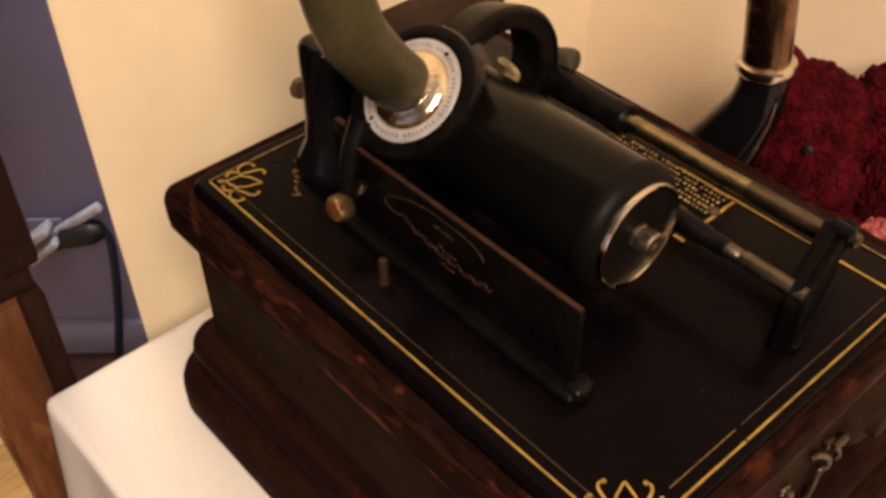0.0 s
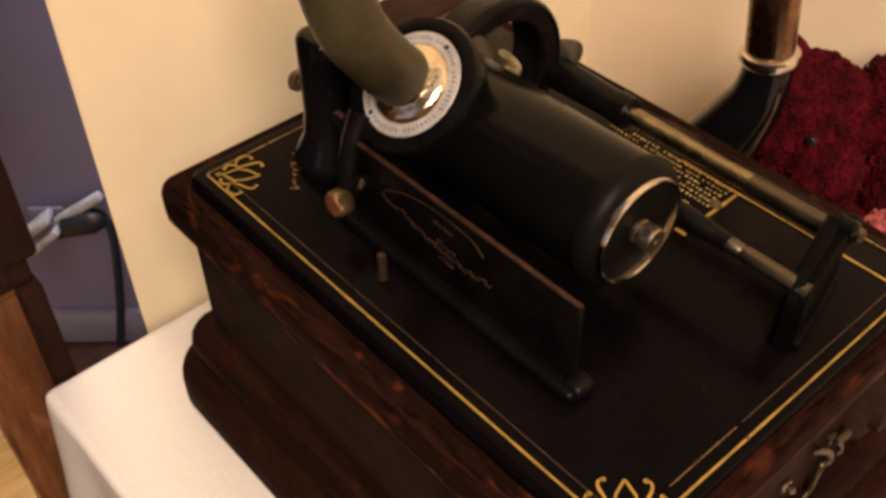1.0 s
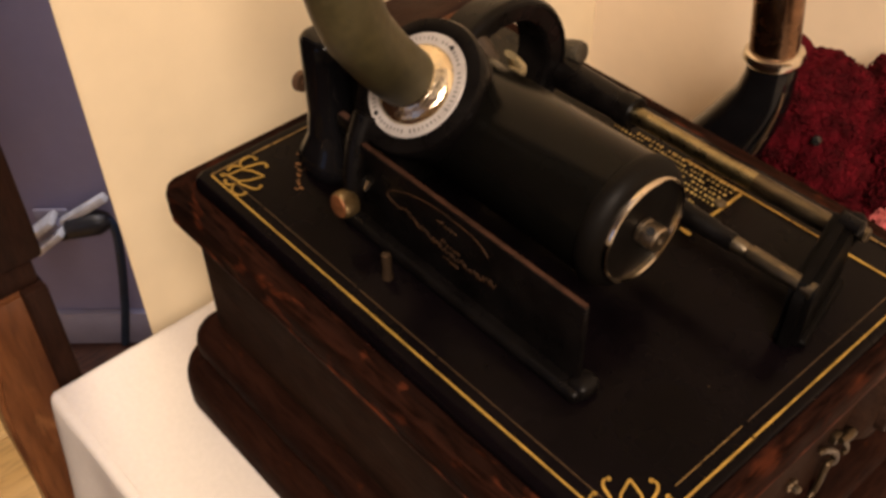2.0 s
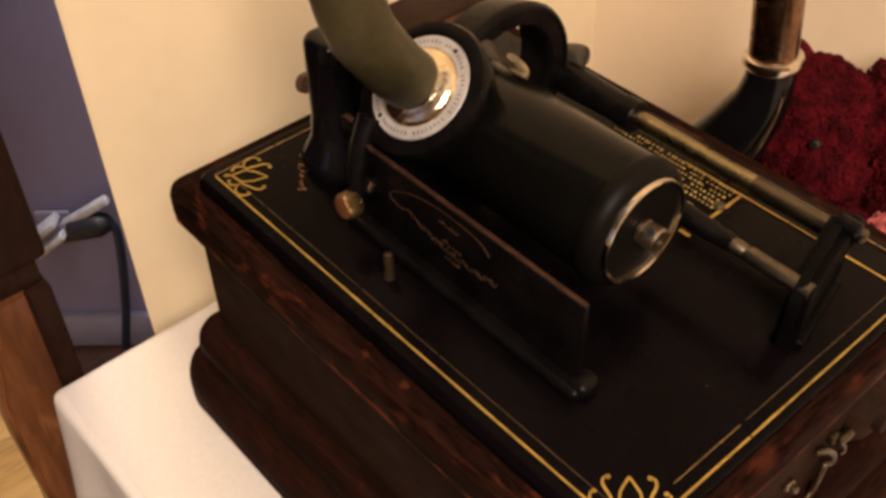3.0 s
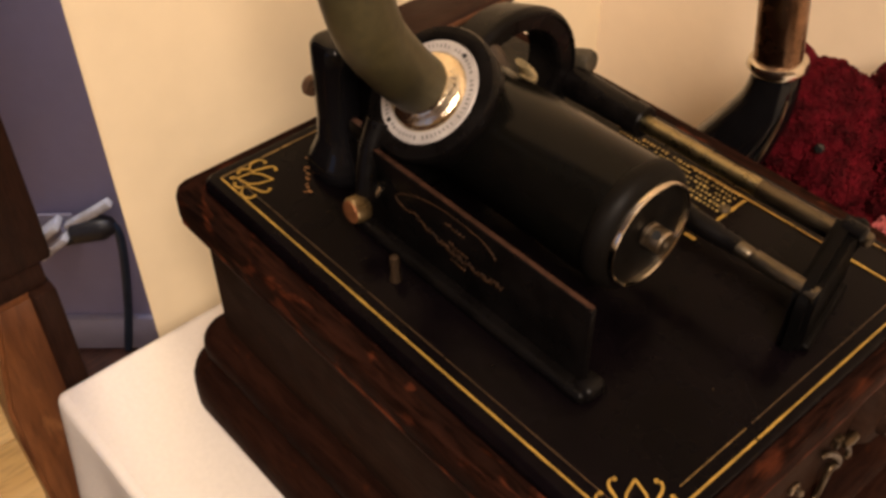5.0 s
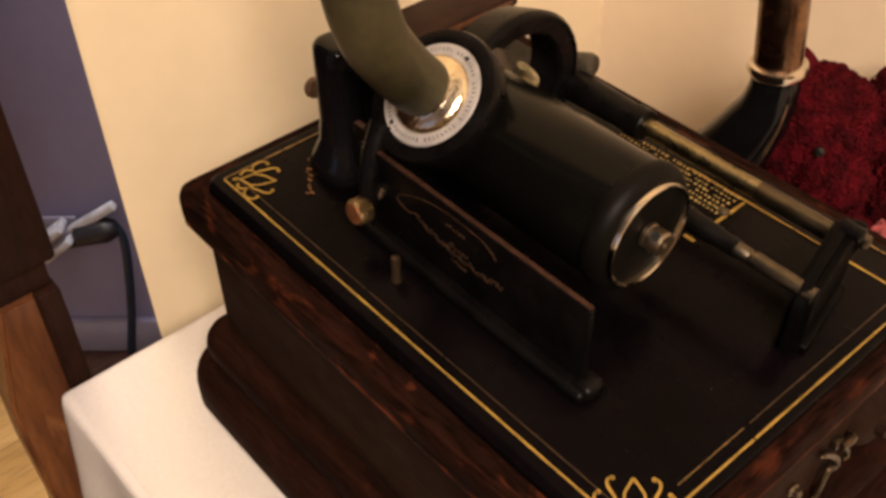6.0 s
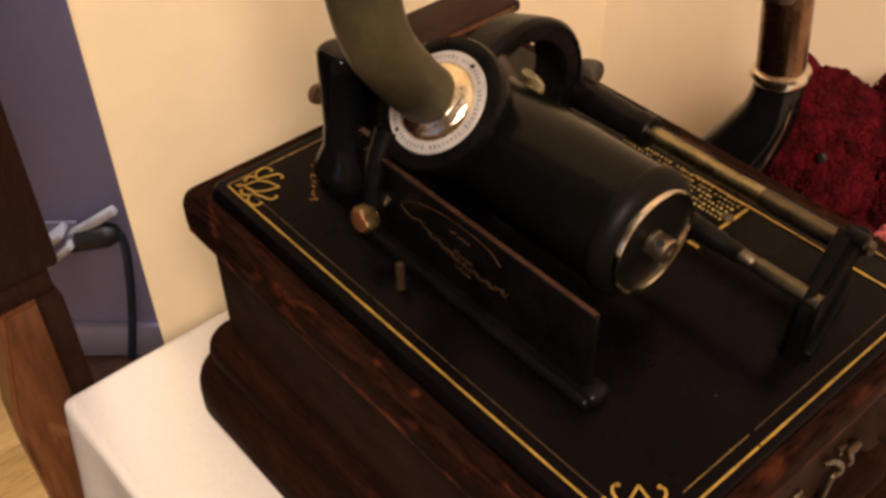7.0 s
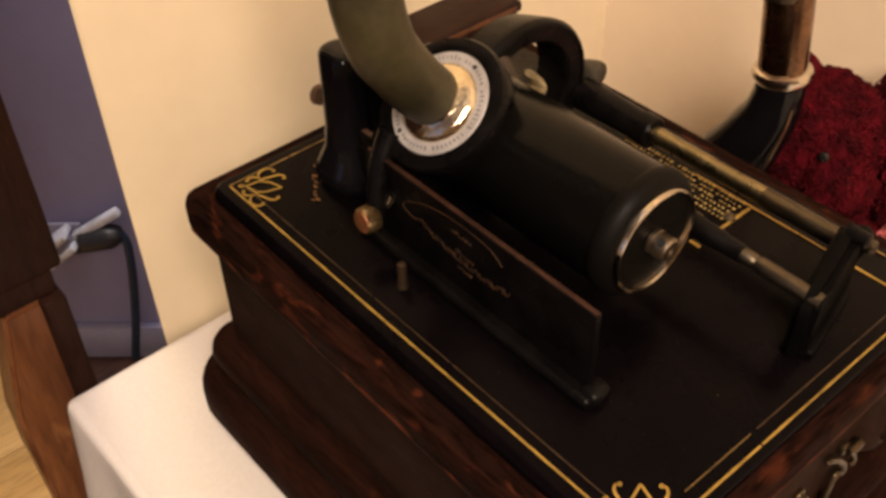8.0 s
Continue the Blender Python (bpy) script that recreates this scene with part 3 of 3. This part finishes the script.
mp("end_bracket", joined(slab([(0.110, 0.0), (0.1690, 0.0), (0.1690, 0.0200), (0.1700, 0.0290), (0.1670, 0.0355), (0.1600, 0.0395), (0.1520, 0.0390), (0.1430, 0.0370), (0.1300, 0.0365), (0.1200, 0.0355), (0.1140, 0.0310), (0.1120, 0.0240), (0.1125, 0.0120)], 0.0100, SKEW @ YZ, 0.0028),
                          moved(sweep([(0.004, 0.1560, 0.0340), (0.007, 0.1630, 0.0350), (0.010, 0.1685, 0.0310), (0.010, 0.1695, 0.0230), (0.008, 0.1675, 0.0160)], [0.0026, 0.0026, 0.0025, 0.0022, 0.0018], 12), SKEW),
                          moved(box(-0.001, 0.0130, 0.1160, 0.1620, 0.0, 0.0040, 0.0018, 3), SKEW)), DULL_BLACK, "black cast end bracket")
mp("bracket_screw", lathe([(0, 0.0034), (0.003, 0.0034), (0.0038, 0.0024)], (0.2500, 0.1640, 0.0300), (1, 0, 0), 16), STEEL)
mp("bracket_cap", lathe([(0, 0.0034), (0.009, 0.0034), (0.0098, 0.0022)], (0.2440, 0.1560, 0.0385), (1, 0, 0), 16), BLACK_WORN)

# mandrel and its fixed centre
mandrel = part("mandrel", lathe([(-0.140, 0.016), (-0.139, 0.0224), (-0.004, 0.0224), (-0.001, 0.0238), (0.0, 0.0238), (0.0006, 0.0232), (0.0, 0.0226), (-0.004, 0.0215), (-0.016, 0.0180), (-0.018, 0.006)], (0, 0, 0), (1, 0, 0), 64), NICKEL_WORN, machine, "nickel-edged hollow mandrel")
part("mandrel_rim", lathe([(-0.0010, 0.0232), (-0.0012, 0.0241), (0.0002, 0.0243), (0.0012, 0.0239), (0.0014, 0.0232), (0.0008, 0.0224), (-0.0016, 0.0219)], (0, 0, 0), (1, 0, 0), 96, False), simple("bright_nickel_rim", (0.70, 0.62, 0.50), 0.13, 1.0, 0.15, 90, 0.03), mandrel, "polished nickel rim")
part("mandrel_lining", lathe([(-0.0018, 0.0213), (-0.0042, 0.0196), (-0.0046, 0.004)], (0, 0, 0), (1, 0, 0), 48, False), simple("brown_mandrel_inside", (0.075, 0.050, 0.030), 0.40, 0.5, 0.3, 60), mandrel, "dark brown inside of the mandrel")
mp("pin_collar", lathe([(-0.014, 0.0062), (-0.0060, 0.0062), (-0.0054, 0.0050), (-0.0036, 0.0044), (0.0006, 0.0044)], tuple(AX + Vector((0.2005, 0, 0.0005))), (1, 0, 0), 28), DARK_BRASS, "dark brass collar")
mp("centre_pin", lathe([(-0.0030, 0.0044), (-0.0026, 0.0054), (-0.0010, 0.0054), (-0.0006, 0.0049), (0.0002, 0.0049), (0.0006, 0.0054), (0.0058, 0.0054), (0.0066, 0.0046), (0.0066, 0.0024), (0.0040, 0.0020)], tuple(AX + Vector((0.2005, 0, 0.0005))), (1, 0, 0), 28), NICKEL_WORN, "nickel centre screw with a hole")
mp("pin_hole", lathe([(0, 0.0018), (0.0011, 0.0018)], tuple(AX + Vector((0.2040, -0.0027, 0.0046))), (0.0, -0.58, 0.81), 16), INK, "dark hole")

# ---- the carriage ----
NRM = Vector((0, -math.sin(radians(40)), math.cos(radians(40))))
EYE_C = Vector((0.0915, 0.0612, 0.0693))


def arch():
    n = 26
    rim = [(0.1252 + 0.0424 * math.cos(radians(-36 + 234 * k / n)), 0.0362 + 0.0424 * math.sin(radians(-36 + 234 * k / n))) for k in range(n + 1)]
    inn = [(0.1252 + 0.0300 * math.cos(radians(-36 + 234 * k / n)), 0.0362 + 0.0300 * math.sin(radians(-36 + 234 * k / n))) for k in range(n + 1)]
    bm = bmesh.new()
    prof = [(0.45, 0.060), (0.12, 0.0735), (0.02, 0.0780), (0, 0.0800), (0.10, 0.0822), (0.22, 0.0826), (0.26, 0.0814), (0.88, 0.0812), (1, 0.0795), (1, 0.060)]
    rings = []
    for (a, b), (c, d) in zip(rim, inn):
        rings.append([bm.verts.new((x, a + (c - a) * t, b + (d - b) * t)) for t, x in prof])
    m = len(prof)
    for p, q in zip(rings, rings[1:]):
        for i in range(m):
            bm.faces.new((p[i], p[(i + 1) % m], q[(i + 1) % m], q[i]))
    bm.faces.new(rings[0][::-1])
    bm.faces.new(rings[-1])
    bmesh.ops.recalc_face_normals(bm, faces=bm.faces[:])
    return bm


cast = [arch(),
        lathe([(-0.022, 0.020), (-0.020, 0.0285), (-0.006, 0.0315), (-0.002, 0.0320), (0.0004, 0.0310), (0.0012, 0.0280), (0.0008, 0.0247), (-0.002, 0.0243)], tuple(EYE_C), NRM, 56),
        lathe([(0, 0.0070), (0.002, 0.0088), (0.041, 0.0076), (0.0415, 0.0084), (0.0495, 0.0084), (0.0505, 0.0076)], (0.0800, 0.1670, 0.0225), (1, 0, 0), 28),
        slab([(0.040, 0.044), (0.050, 0.0540), (0.080, 0.0790), (0.094, 0.0720), (0.094, 0.056), (0.070, 0.060)], 0.026, Matrix.Translation((0.0620, 0, 0)) @ YZ, 0.003),
        sweep([(0.0780, 0.044, 0.055), (0.0800, 0.036, 0.043), (0.0835, 0.0300, 0.030), (0.0860, 0.0270, 0.0215)], [0.0062, 0.0055, 0.0050, 0.0042], 16)]
cast.append(box(0.0530, 0.0760, 0.0440, 0.0480, 0.0330, 0.0425, 0.0012))
carriage = mp("carriage", joined(*cast), BLACK_WORN, "black cast carriage with an arched arm")


mp("lug_edge", box(0.0545, 0.0745, 0.0445, 0.0475, 0.0425, 0.0429, 0.0001), simple("rubbed_lug_edge", (0.06, 0.028, 0.018), 0.5, 0.1, 0.4, 160), "rubbed brown edge", carriage)


def on_eye(profile, seg=56, close=True):
    return lathe(profile, tuple(EYE_C), NRM, seg, close)


mp("dial_ring", on_eye([(-0.004, 0.0246), (0.0006, 0.0243), (0.0010, 0.0239), (0.0010, 0.0188), (-0.002, 0.0182)]), SILVER_FACE, "silvered ring with tiny dark lettering", carriage)
mp("dome", on_eye([(0.0002, 0.0190), (0.0012, 0.0188), (0.0030, 0.0176), (0.0042, 0.0160), (0.0046, 0.0142), (0.0056, 0.0124), (0.0080, 0.0114), (0.0110, 0.0110), (0.0112, 0.003)]), BRASS_DOME, "polished brassy dome under the horn", carriage)
side = Vector((1, 0, 0))
upw = NRM.cross(side)
ringm = Matrix((( side.x, upw.x, NRM.x, EYE_C.x), (side.y, upw.y, NRM.y, EYE_C.y), (side.z, upw.z, NRM.z, EYE_C.z), (0, 0, 0, 1)))
marks = []
for k in range(64):
    a = 2 * math.pi * k / 64
    if k % 9 == 8:
        continue
    r0 = 0.0206 + random.uniform(-0.0002, 0.0002)
    r1 = 0.0222 + random.uniform(-0.0004, 0.0003)
    marks.append(ribbon([(r0 * math.cos(a), r0 * math.sin(a)), (r1 * math.cos(a + 0.01), r1 * math.sin(a + 0.01))], random.uniform(0.0003, 0.0008)))
mp("dial_lettering", moved(joined(*marks), ringm @ Matrix.Translation((0, 0, 0.0010))), simple("grey_lettering", (0.11, 0.105, 0.105), 0.6), "ring of small grey bars", carriage)
for a in (75, 245):
    mp("dial_screw", moved(lathe([(0, 0.0011), (0.0004, 0.0010)], (0.0218 * math.cos(radians(a)), 0.0218 * math.sin(radians(a)), 0.0010), (0, 0, 1), 12), ringm), INK, "dark screw hole", carriage)
neck = [EYE_C + NRM * 0.0085, EYE_C + NRM * 0.022, EYE_C + NRM * 0.036 + Vector((0, 0, 0.002)), Vector((0.0925, 0.0300, 0.1130)), Vector((0.0925, 0.0245, 0.1350)), Vector((0.0920, 0.0235, 0.1650)), Vector((0.0910, 0.0220, 0.2100)), Vector((0.0920, 0.0150, 0.2600))]
mp("horn_neck", sweep(neck, [0.0134, 0.0136, 0.0138, 0.0141, 0.0144, 0.0150, 0.0160, 0.0175], 32), HORN, "olive-brown painted curved horn neck", carriage)
bell = [Vector(p) for p in ((0.0920, 0.0160, 0.2560), (0.0900, -0.0300, 0.3300), (0.0850, -0.1400, 0.4000), (0.0800, -0.2800, 0.4700), (0.0750, -0.4200, 0.5400), (0.0700, -0.5400, 0.6000), (0.0680, -0.6000, 0.6300))]
mp("horn", sweep(bell, [0.0178, 0.0178, 0.0185, 0.0220, 0.0340, 0.0600, 0.0960], 40), HORN, "olive-brown painted horn", carriage)
mp("lift_tongue", sweep([(0.0860, 0.0930, 0.0560), (0.0880, 0.1030, 0.0535), (0.0900, 0.1130, 0.0478), (0.0905, 0.1215, 0.0462), (0.0890, 0.1250, 0.0500), (0.0870, 0.1220, 0.0560)], [0.0066, 0.0090, 0.0104, 0.0098, 0.0084, 0.0055], 16, 0.34), simple("worn_cream_black_tongue", (0.36, 0.29, 0.16), 0.36, 0.5, 0.5, 90), "curved worn metal lift tongue", carriage)
mp("tongue_stem", sweep([(0.0700, 0.1050, 0.0640), (0.0780, 0.1080, 0.0620), (0.0840, 0.1120, 0.0540)], [0.0075, 0.0075, 0.0055], 14), simple("brown_lever_stem", (0.05, 0.034, 0.022), 0.4, 0.3, 0.5, 90), "dull brown lever stem", carriage)
mp("back_knob", lathe([(-0.006, 0.0048), (-0.001, 0.0058), (0.004, 0.0062), (0.0065, 0.0054), (0.0072, 0.002)], (0.0785, 0.1755, 0.0310), (0.8, 0.1, 0.15), 20), simple("rubbed_grey_knob", (0.060, 0.050, 0.034), 0.45, 0.3, 0.5, 90), "worn grey-brown knob behind the arm", carriage)


def knurled(r, depth, n, origin, axis):
    prof = bmesh.new()
    turn = Vector(axis).normalized().to_track_quat("Z", "Y").to_matrix().to_4x4()
    m = Matrix.Translation(origin) @ turn
    rings = []
    for a, k in ((0, 0.92), (depth * 0.12, 1.0), (depth * 0.88, 1.0), (depth, 0.90)):
        rings.append([prof.verts.new(m @ Vector((r * k * (1 - 0.07 * (i % 2)) * math.cos(math.pi * i / n), r * k * (1 - 0.07 * (i % 2)) * math.sin(math.pi * i / n), a))) for i in range(2 * n)])
    for p, q in zip(rings, rings[1:]):
        for i in range(2 * n):
            prof.faces.new((p[i], p[(i + 1) % (2 * n)], q[(i + 1) % (2 * n)], q[i]))
    prof.faces.new(rings[0][::-1])
    prof.faces.new(rings[-1])
    return prof


mp("front_knob", knurled(0.0064, 0.0075, 26, (0.0862, 0.0260, 0.0215), (0, -1, 0.08)), simple("dull_brass_knurl", (0.15, 0.1013, 0.045), 0.42, 0.9, 0.4, 150, 0.15), "knurled worn brass knob", carriage)
mp("knob_face", lathe([(0, 0.0055), (0.0006, 0.0053), (0.0010, 0.0040)], (0.0862, 0.0184, 0.0221), (0, -1, 0.08), 28), COPPER, "copper-coloured knob face", carriage)
mp("knob_pin", sweep([(0.0875, 0.0320, 0.0255), (0.0895, 0.0345, 0.0310)], [0.0022, 0.0026], 10), NICKEL, "bright nickel pin", carriage)

# latch and crank boss on the end of the case
latch = mp("latch", joined(sweep([(0.2785, 0.1634, -0.0768), (0.2785, 0.1592, -0.0770), (0.2785, 0.1530, -0.0759)], [0.0024, 0.0028, 0.0018], 12),
                            sweep([(0.2785, 0.1546, -0.0773), (0.2785, 0.1627, -0.0878), (0.2785, 0.1651, -0.0942), (0.2785, 0.1614, -0.0936)], [0.0014, 0.0015, 0.0015, 0.0012], 10),
                            sweep([(0.2785, 0.1314, -0.0662), (0.2785, 0.1340, -0.0660), (0.2785, 0.1427, -0.0735), (0.2785, 0.1524, -0.0852), (0.2785, 0.1545, -0.0923), (0.2785, 0.1485, -0.0894), (0.2785, 0.1461, -0.0927), (0.2785, 0.1459, -0.1000), (0.2785, 0.1446, -0.1074), (0.2785, 0.1403, -0.1109)], [0.0009, 0.0014, 0.0018, 0.0020, 0.0020, 0.0019, 0.0018, 0.0017, 0.0016, 0.0014], 12),
                            box(0.2737, 0.2775, 0.1500, 0.1560, -0.0789, -0.0729, 0.001)), simple("tarnished_latch_nickel", (0.09, 0.063, 0.036), 0.4, 0.9, 0.5, 120, 0.15), "worn nickel hook latch")
mp("keeper", joined(box(0.2737, 0.2765, 0.1179, 0.1249, -0.0867, -0.0817, 0.001), lathe([(0, 0.0020), (0.003, 0.0020), (0.004, 0.001)], (0.2760, 0.1214, -0.0842), (1, 0, 0), 12)), NICKEL_WORN, "small nickel keeper")
mp("crank_boss", lathe([(0, 0.022), (0.004, 0.0215), (0.0075, 0.018), (0.0085, 0.011), (0.013, 0.010), (0.014, 0.004)], (0.2737, 0.1880, -0.0790), (1, 0, 0), 36), OAK_PANEL, "round dark boss on the end of the case")

# the record on the mandrel
record = part("record", lathe([(-0.111, 0.0229), (-0.111, 0.0276), (-0.110, 0.0283), (-0.0115, 0.0283), (-0.0110, 0.0279), (-0.0110, 0.0229)], (0, 0, 0), (1, 0, 0), 96), WAX)
part("end_band", lathe([(-0.0110, 0.0231), (-0.0110, 0.0288), (-0.0100, 0.0294), (-0.0070, 0.0294), (-0.0045, 0.0286), (-0.0022, 0.0266), (-0.0012, 0.0246), (-0.0012, 0.0231)], (0, 0, 0), (1, 0, 0), 96), simple("matt_black_end_band", (0.00375, 0.003, 0.0024), 0.5, 0, 0.1, 20, 0, spec=0.08), record, "matt brown-black end band")
tagged(record, "black wax cylinder record turning on the mandrel", "record")

# ---- things behind the machine ----
crate = thing("wooden_box", (-0.055, 0.17, 0.75), "dark brown wooden box with a worn orange edge", "box")
part("body", box(-0.0175, 0.0175, -0.020, 0.070, 0, 0.157, 0.003), BOX_WOOD, crate)
part("lid", box(-0.0185, 0.0190, -0.022, 0.072, 0.157, 0.1650, 0.003, 3), BOX_WOOD, crate)
part("edge_strip", box(0.0188, 0.0196, -0.019, 0.066, 0.1600, 0.1632, 0.0003), simple("worn_orange_edge", (0.11, 0.04, 0.015), 0.5, 0, 0.4, 120), crate, "worn orange wood edge")

stand = thing("horn_elbow", (0.1242, 0.2916, 0.75), "black enamelled horn elbow with a nickel tube", "horn")
part("tube", sweep([(0.0, 0, 0.160), (-0.003, 0, 0.185), (-0.007, 0.0, 0.215), (-0.010, 0.0, 0.240)], [0.0138, 0.0138, 0.0138, 0.0138], 28), simple("coppery_nickel_tube", (0.26, 0.155, 0.095), 0.24, 1.0, 0.5, 60, 0.1), stand, "coppery worn nickel tube")
part("ferrule", lathe([(0.214, 0.0136), (0.2145, 0.0152), (0.2175, 0.0154), (0.2180, 0.0136)], (0.020, 0, 0.0), (-0.135, 0, 1), 28), NICKEL_WORN, stand)
part("flange", lathe([(0, 0.0142), (0.0008, 0.0162), (0.0035, 0.0174), (0.0070, 0.0166), (0.0080, 0.0142)], (0.0002, 0, 0.162), (-0.1, 0, 1), 32), NICKEL, stand, "worn bright nickel flange")
part("elbow", sweep([(0.0, 0, 0.163), (0.0005, 0, 0.152), (-0.002, 0, 0.135), (-0.012, 0, 0.110), (-0.028, 0, 0.075), (-0.040, 0, 0.036), (-0.045, 0, 0.0)], [0.0140, 0.0146, 0.0166, 0.0205, 0.0255, 0.0305, 0.0345], 32), BLACK, stand, "glossy black flaring elbow")
part("elbow_strip", sweep([(0.0140, -0.006, 0.150), (0.0135, -0.008, 0.135), (0.0085, -0.011, 0.110), (-0.0020, -0.013, 0.080)], [0.0010, 0.0013, 0.0015, 0.0012], 8), NICKEL_WORN, stand, "dull metal strip along the elbow")


def yarn_ball(centre, radii, seed, loops, size):
    """A stuffed form covered with small crochet loops: verts and faces."""
    rnd = random.Random(seed)
    bm = bmesh.new()
    bmesh.ops.create_icosphere(bm, subdivisions=4, radius=1)

    def surface(d):
        k = 1 + 0.10 * noise.noise(d * 2.2 + Vector((seed, 0, 0))) + 0.05 * noise.noise(d * 5 + Vector((0, seed, 0))) + 0.035 * noise.noise(d * 12 + Vector((0, 0, seed)))
        return Vector((d.x * radii[0], d.y * radii[1], d.z * radii[2])) * k + Vector(centre)

    for v in bm.verts:
        v.co = surface(v.co.normalized())
    verts, faces = [v.co.copy() for v in bm.verts], [[v.index for v in f.verts] for f in bm.faces]
    bm.free()
    for i in range(loops):
        z = 1 - 2 * (i + 0.5) / loops
        a = i * 2.39996 + rnd.uniform(-0.08, 0.08)
        d = Vector((math.sqrt(1 - z * z) * math.cos(a), math.sqrt(1 - z * z) * math.sin(a), z))
        p = surface(d)
        t = d.orthogonal().normalized()
        t.rotate(Matrix.Rotation(rnd.uniform(0, 6.28), 3, d))
        s = d.cross(t)
        q = size * rnd.uniform(0.6, 1.5)
        lift = rnd.uniform(0.1, 0.7)
        arcs = [p - t * q - d * q * 0.4, p - t * q * 0.4 + s * q * 0.5 + d * q * lift * 0.8, p + t * q * 0.3 + s * q * 0.2 + d * q * lift, p + t * q - s * q * 0.4 - d * q * 0.4]
        base = len(verts)
        for k, c in enumerate(arcs):
            along = (arcs[min(k + 1, 3)] - arcs[max(k - 1, 0)]).normalized()
            u = along.orthogonal().normalized()
            w = along.cross(u)
            for j in range(5):
                g = 2 * math.pi * j / 5
                verts.append(c + (u * math.cos(g) + w * math.sin(g)) * q * 0.26)
        for k in range(3):
            for j in range(5):
                faces.append([base + 5 * k + j, base + 5 * k + (j + 1) % 5, base + 5 * k + 5 + (j + 1) % 5, base + 5 * k + 5 + j])
    return verts, faces


def yarn_mesh(name, balls, extra=()):
    bms = []
    for verts, faces in balls:
        me = bpy.data.meshes.new(name)
        me.from_pydata(verts, [], faces)
        bm = bmesh.new()
        bm.from_mesh(me)
        bpy.data.meshes.remove(me)
        bms.append(bm)
    return joined(*bms, *extra)


def plush_bear():
    """Seated toy: head, muzzle, ear, body, arm; one piece, with a bead for the eye."""
    balls = [yarn_ball((-0.011, -0.006, 0.098), (0.038, 0.038, 0.043), 3, 2900, 0.0026),
             yarn_ball((0.018, -0.026, 0.088), (0.022, 0.020, 0.019), 7, 900, 0.0022),
             yarn_ball((0.0, 0.0, 0.046), (0.046, 0.042, 0.046), 5, 1800, 0.0024),
             yarn_ball((0.028, 0.039, 0.101), (0.034, 0.034, 0.042), 9, 2200, 0.0026),
             yarn_ball((0.058, 0.010, 0.066), (0.033, 0.031, 0.036), 15, 1800, 0.0026),
             yarn_ball((0.044, -0.036, 0.046), (0.018, 0.016, 0.032), 11, 700, 0.0020)]
    ear = sweep([(-0.040, -0.002, 0.118), (-0.046, -0.002, 0.131), (-0.040, -0.002, 0.143), (-0.029, -0.002, 0.140), (-0.024, -0.002, 0.126)], [0.0040] * 5, 12)
    bead = lathe([(-0.002, 0.0026), (0, 0.0032), (0.0016, 0.0030), (0.0030, 0.0014)], (0.0120, -0.0425, 0.1135), (0.5, -1, 0.4), 12)
    count = len(bead.faces)
    ob = part("plush_bear", yarn_mesh("plush_bear", balls, (ear, bead)), YARN)
    ob.data.materials.append(BEAD)
    for f in list(ob.data.polygons)[-count:]:
        f.material_index = 1
    ob.location = (0.142, 0.352, 0.75)
    return tagged(ob, "dark red crocheted plush bear with black bead eyes", "plush toy")


plush_bear()
shawl = part("pink_shawl", yarn_mesh("pink_shawl", [yarn_ball((0, 0, 0.045), (0.050, 0.030, 0.046), 13, 900, 0.0035)]), PINK)
shawl.location = (0.238, 0.322, 0.75)
tagged(shawl, "folded pink knitted shawl lying on the tablecloth", "shawl")


# ---- movement ----
def motions():
    drift = 0.0008
    walk(carriage, [(t / 2, pose(drift * (t / 2 - 6.2), 0, 0)) for t in range(17)])
    spin = [(k / 15, k * 64.0) for k in range(121)]
    walk(mandrel, [(t, pose(0.1985, 0.0844, 0.210, a % 360)) for t, a in spin])
    walk(record, [(t, pose(0.1985, 0.0844, 0.960, a % 360)) for t, a in spin])


motions()
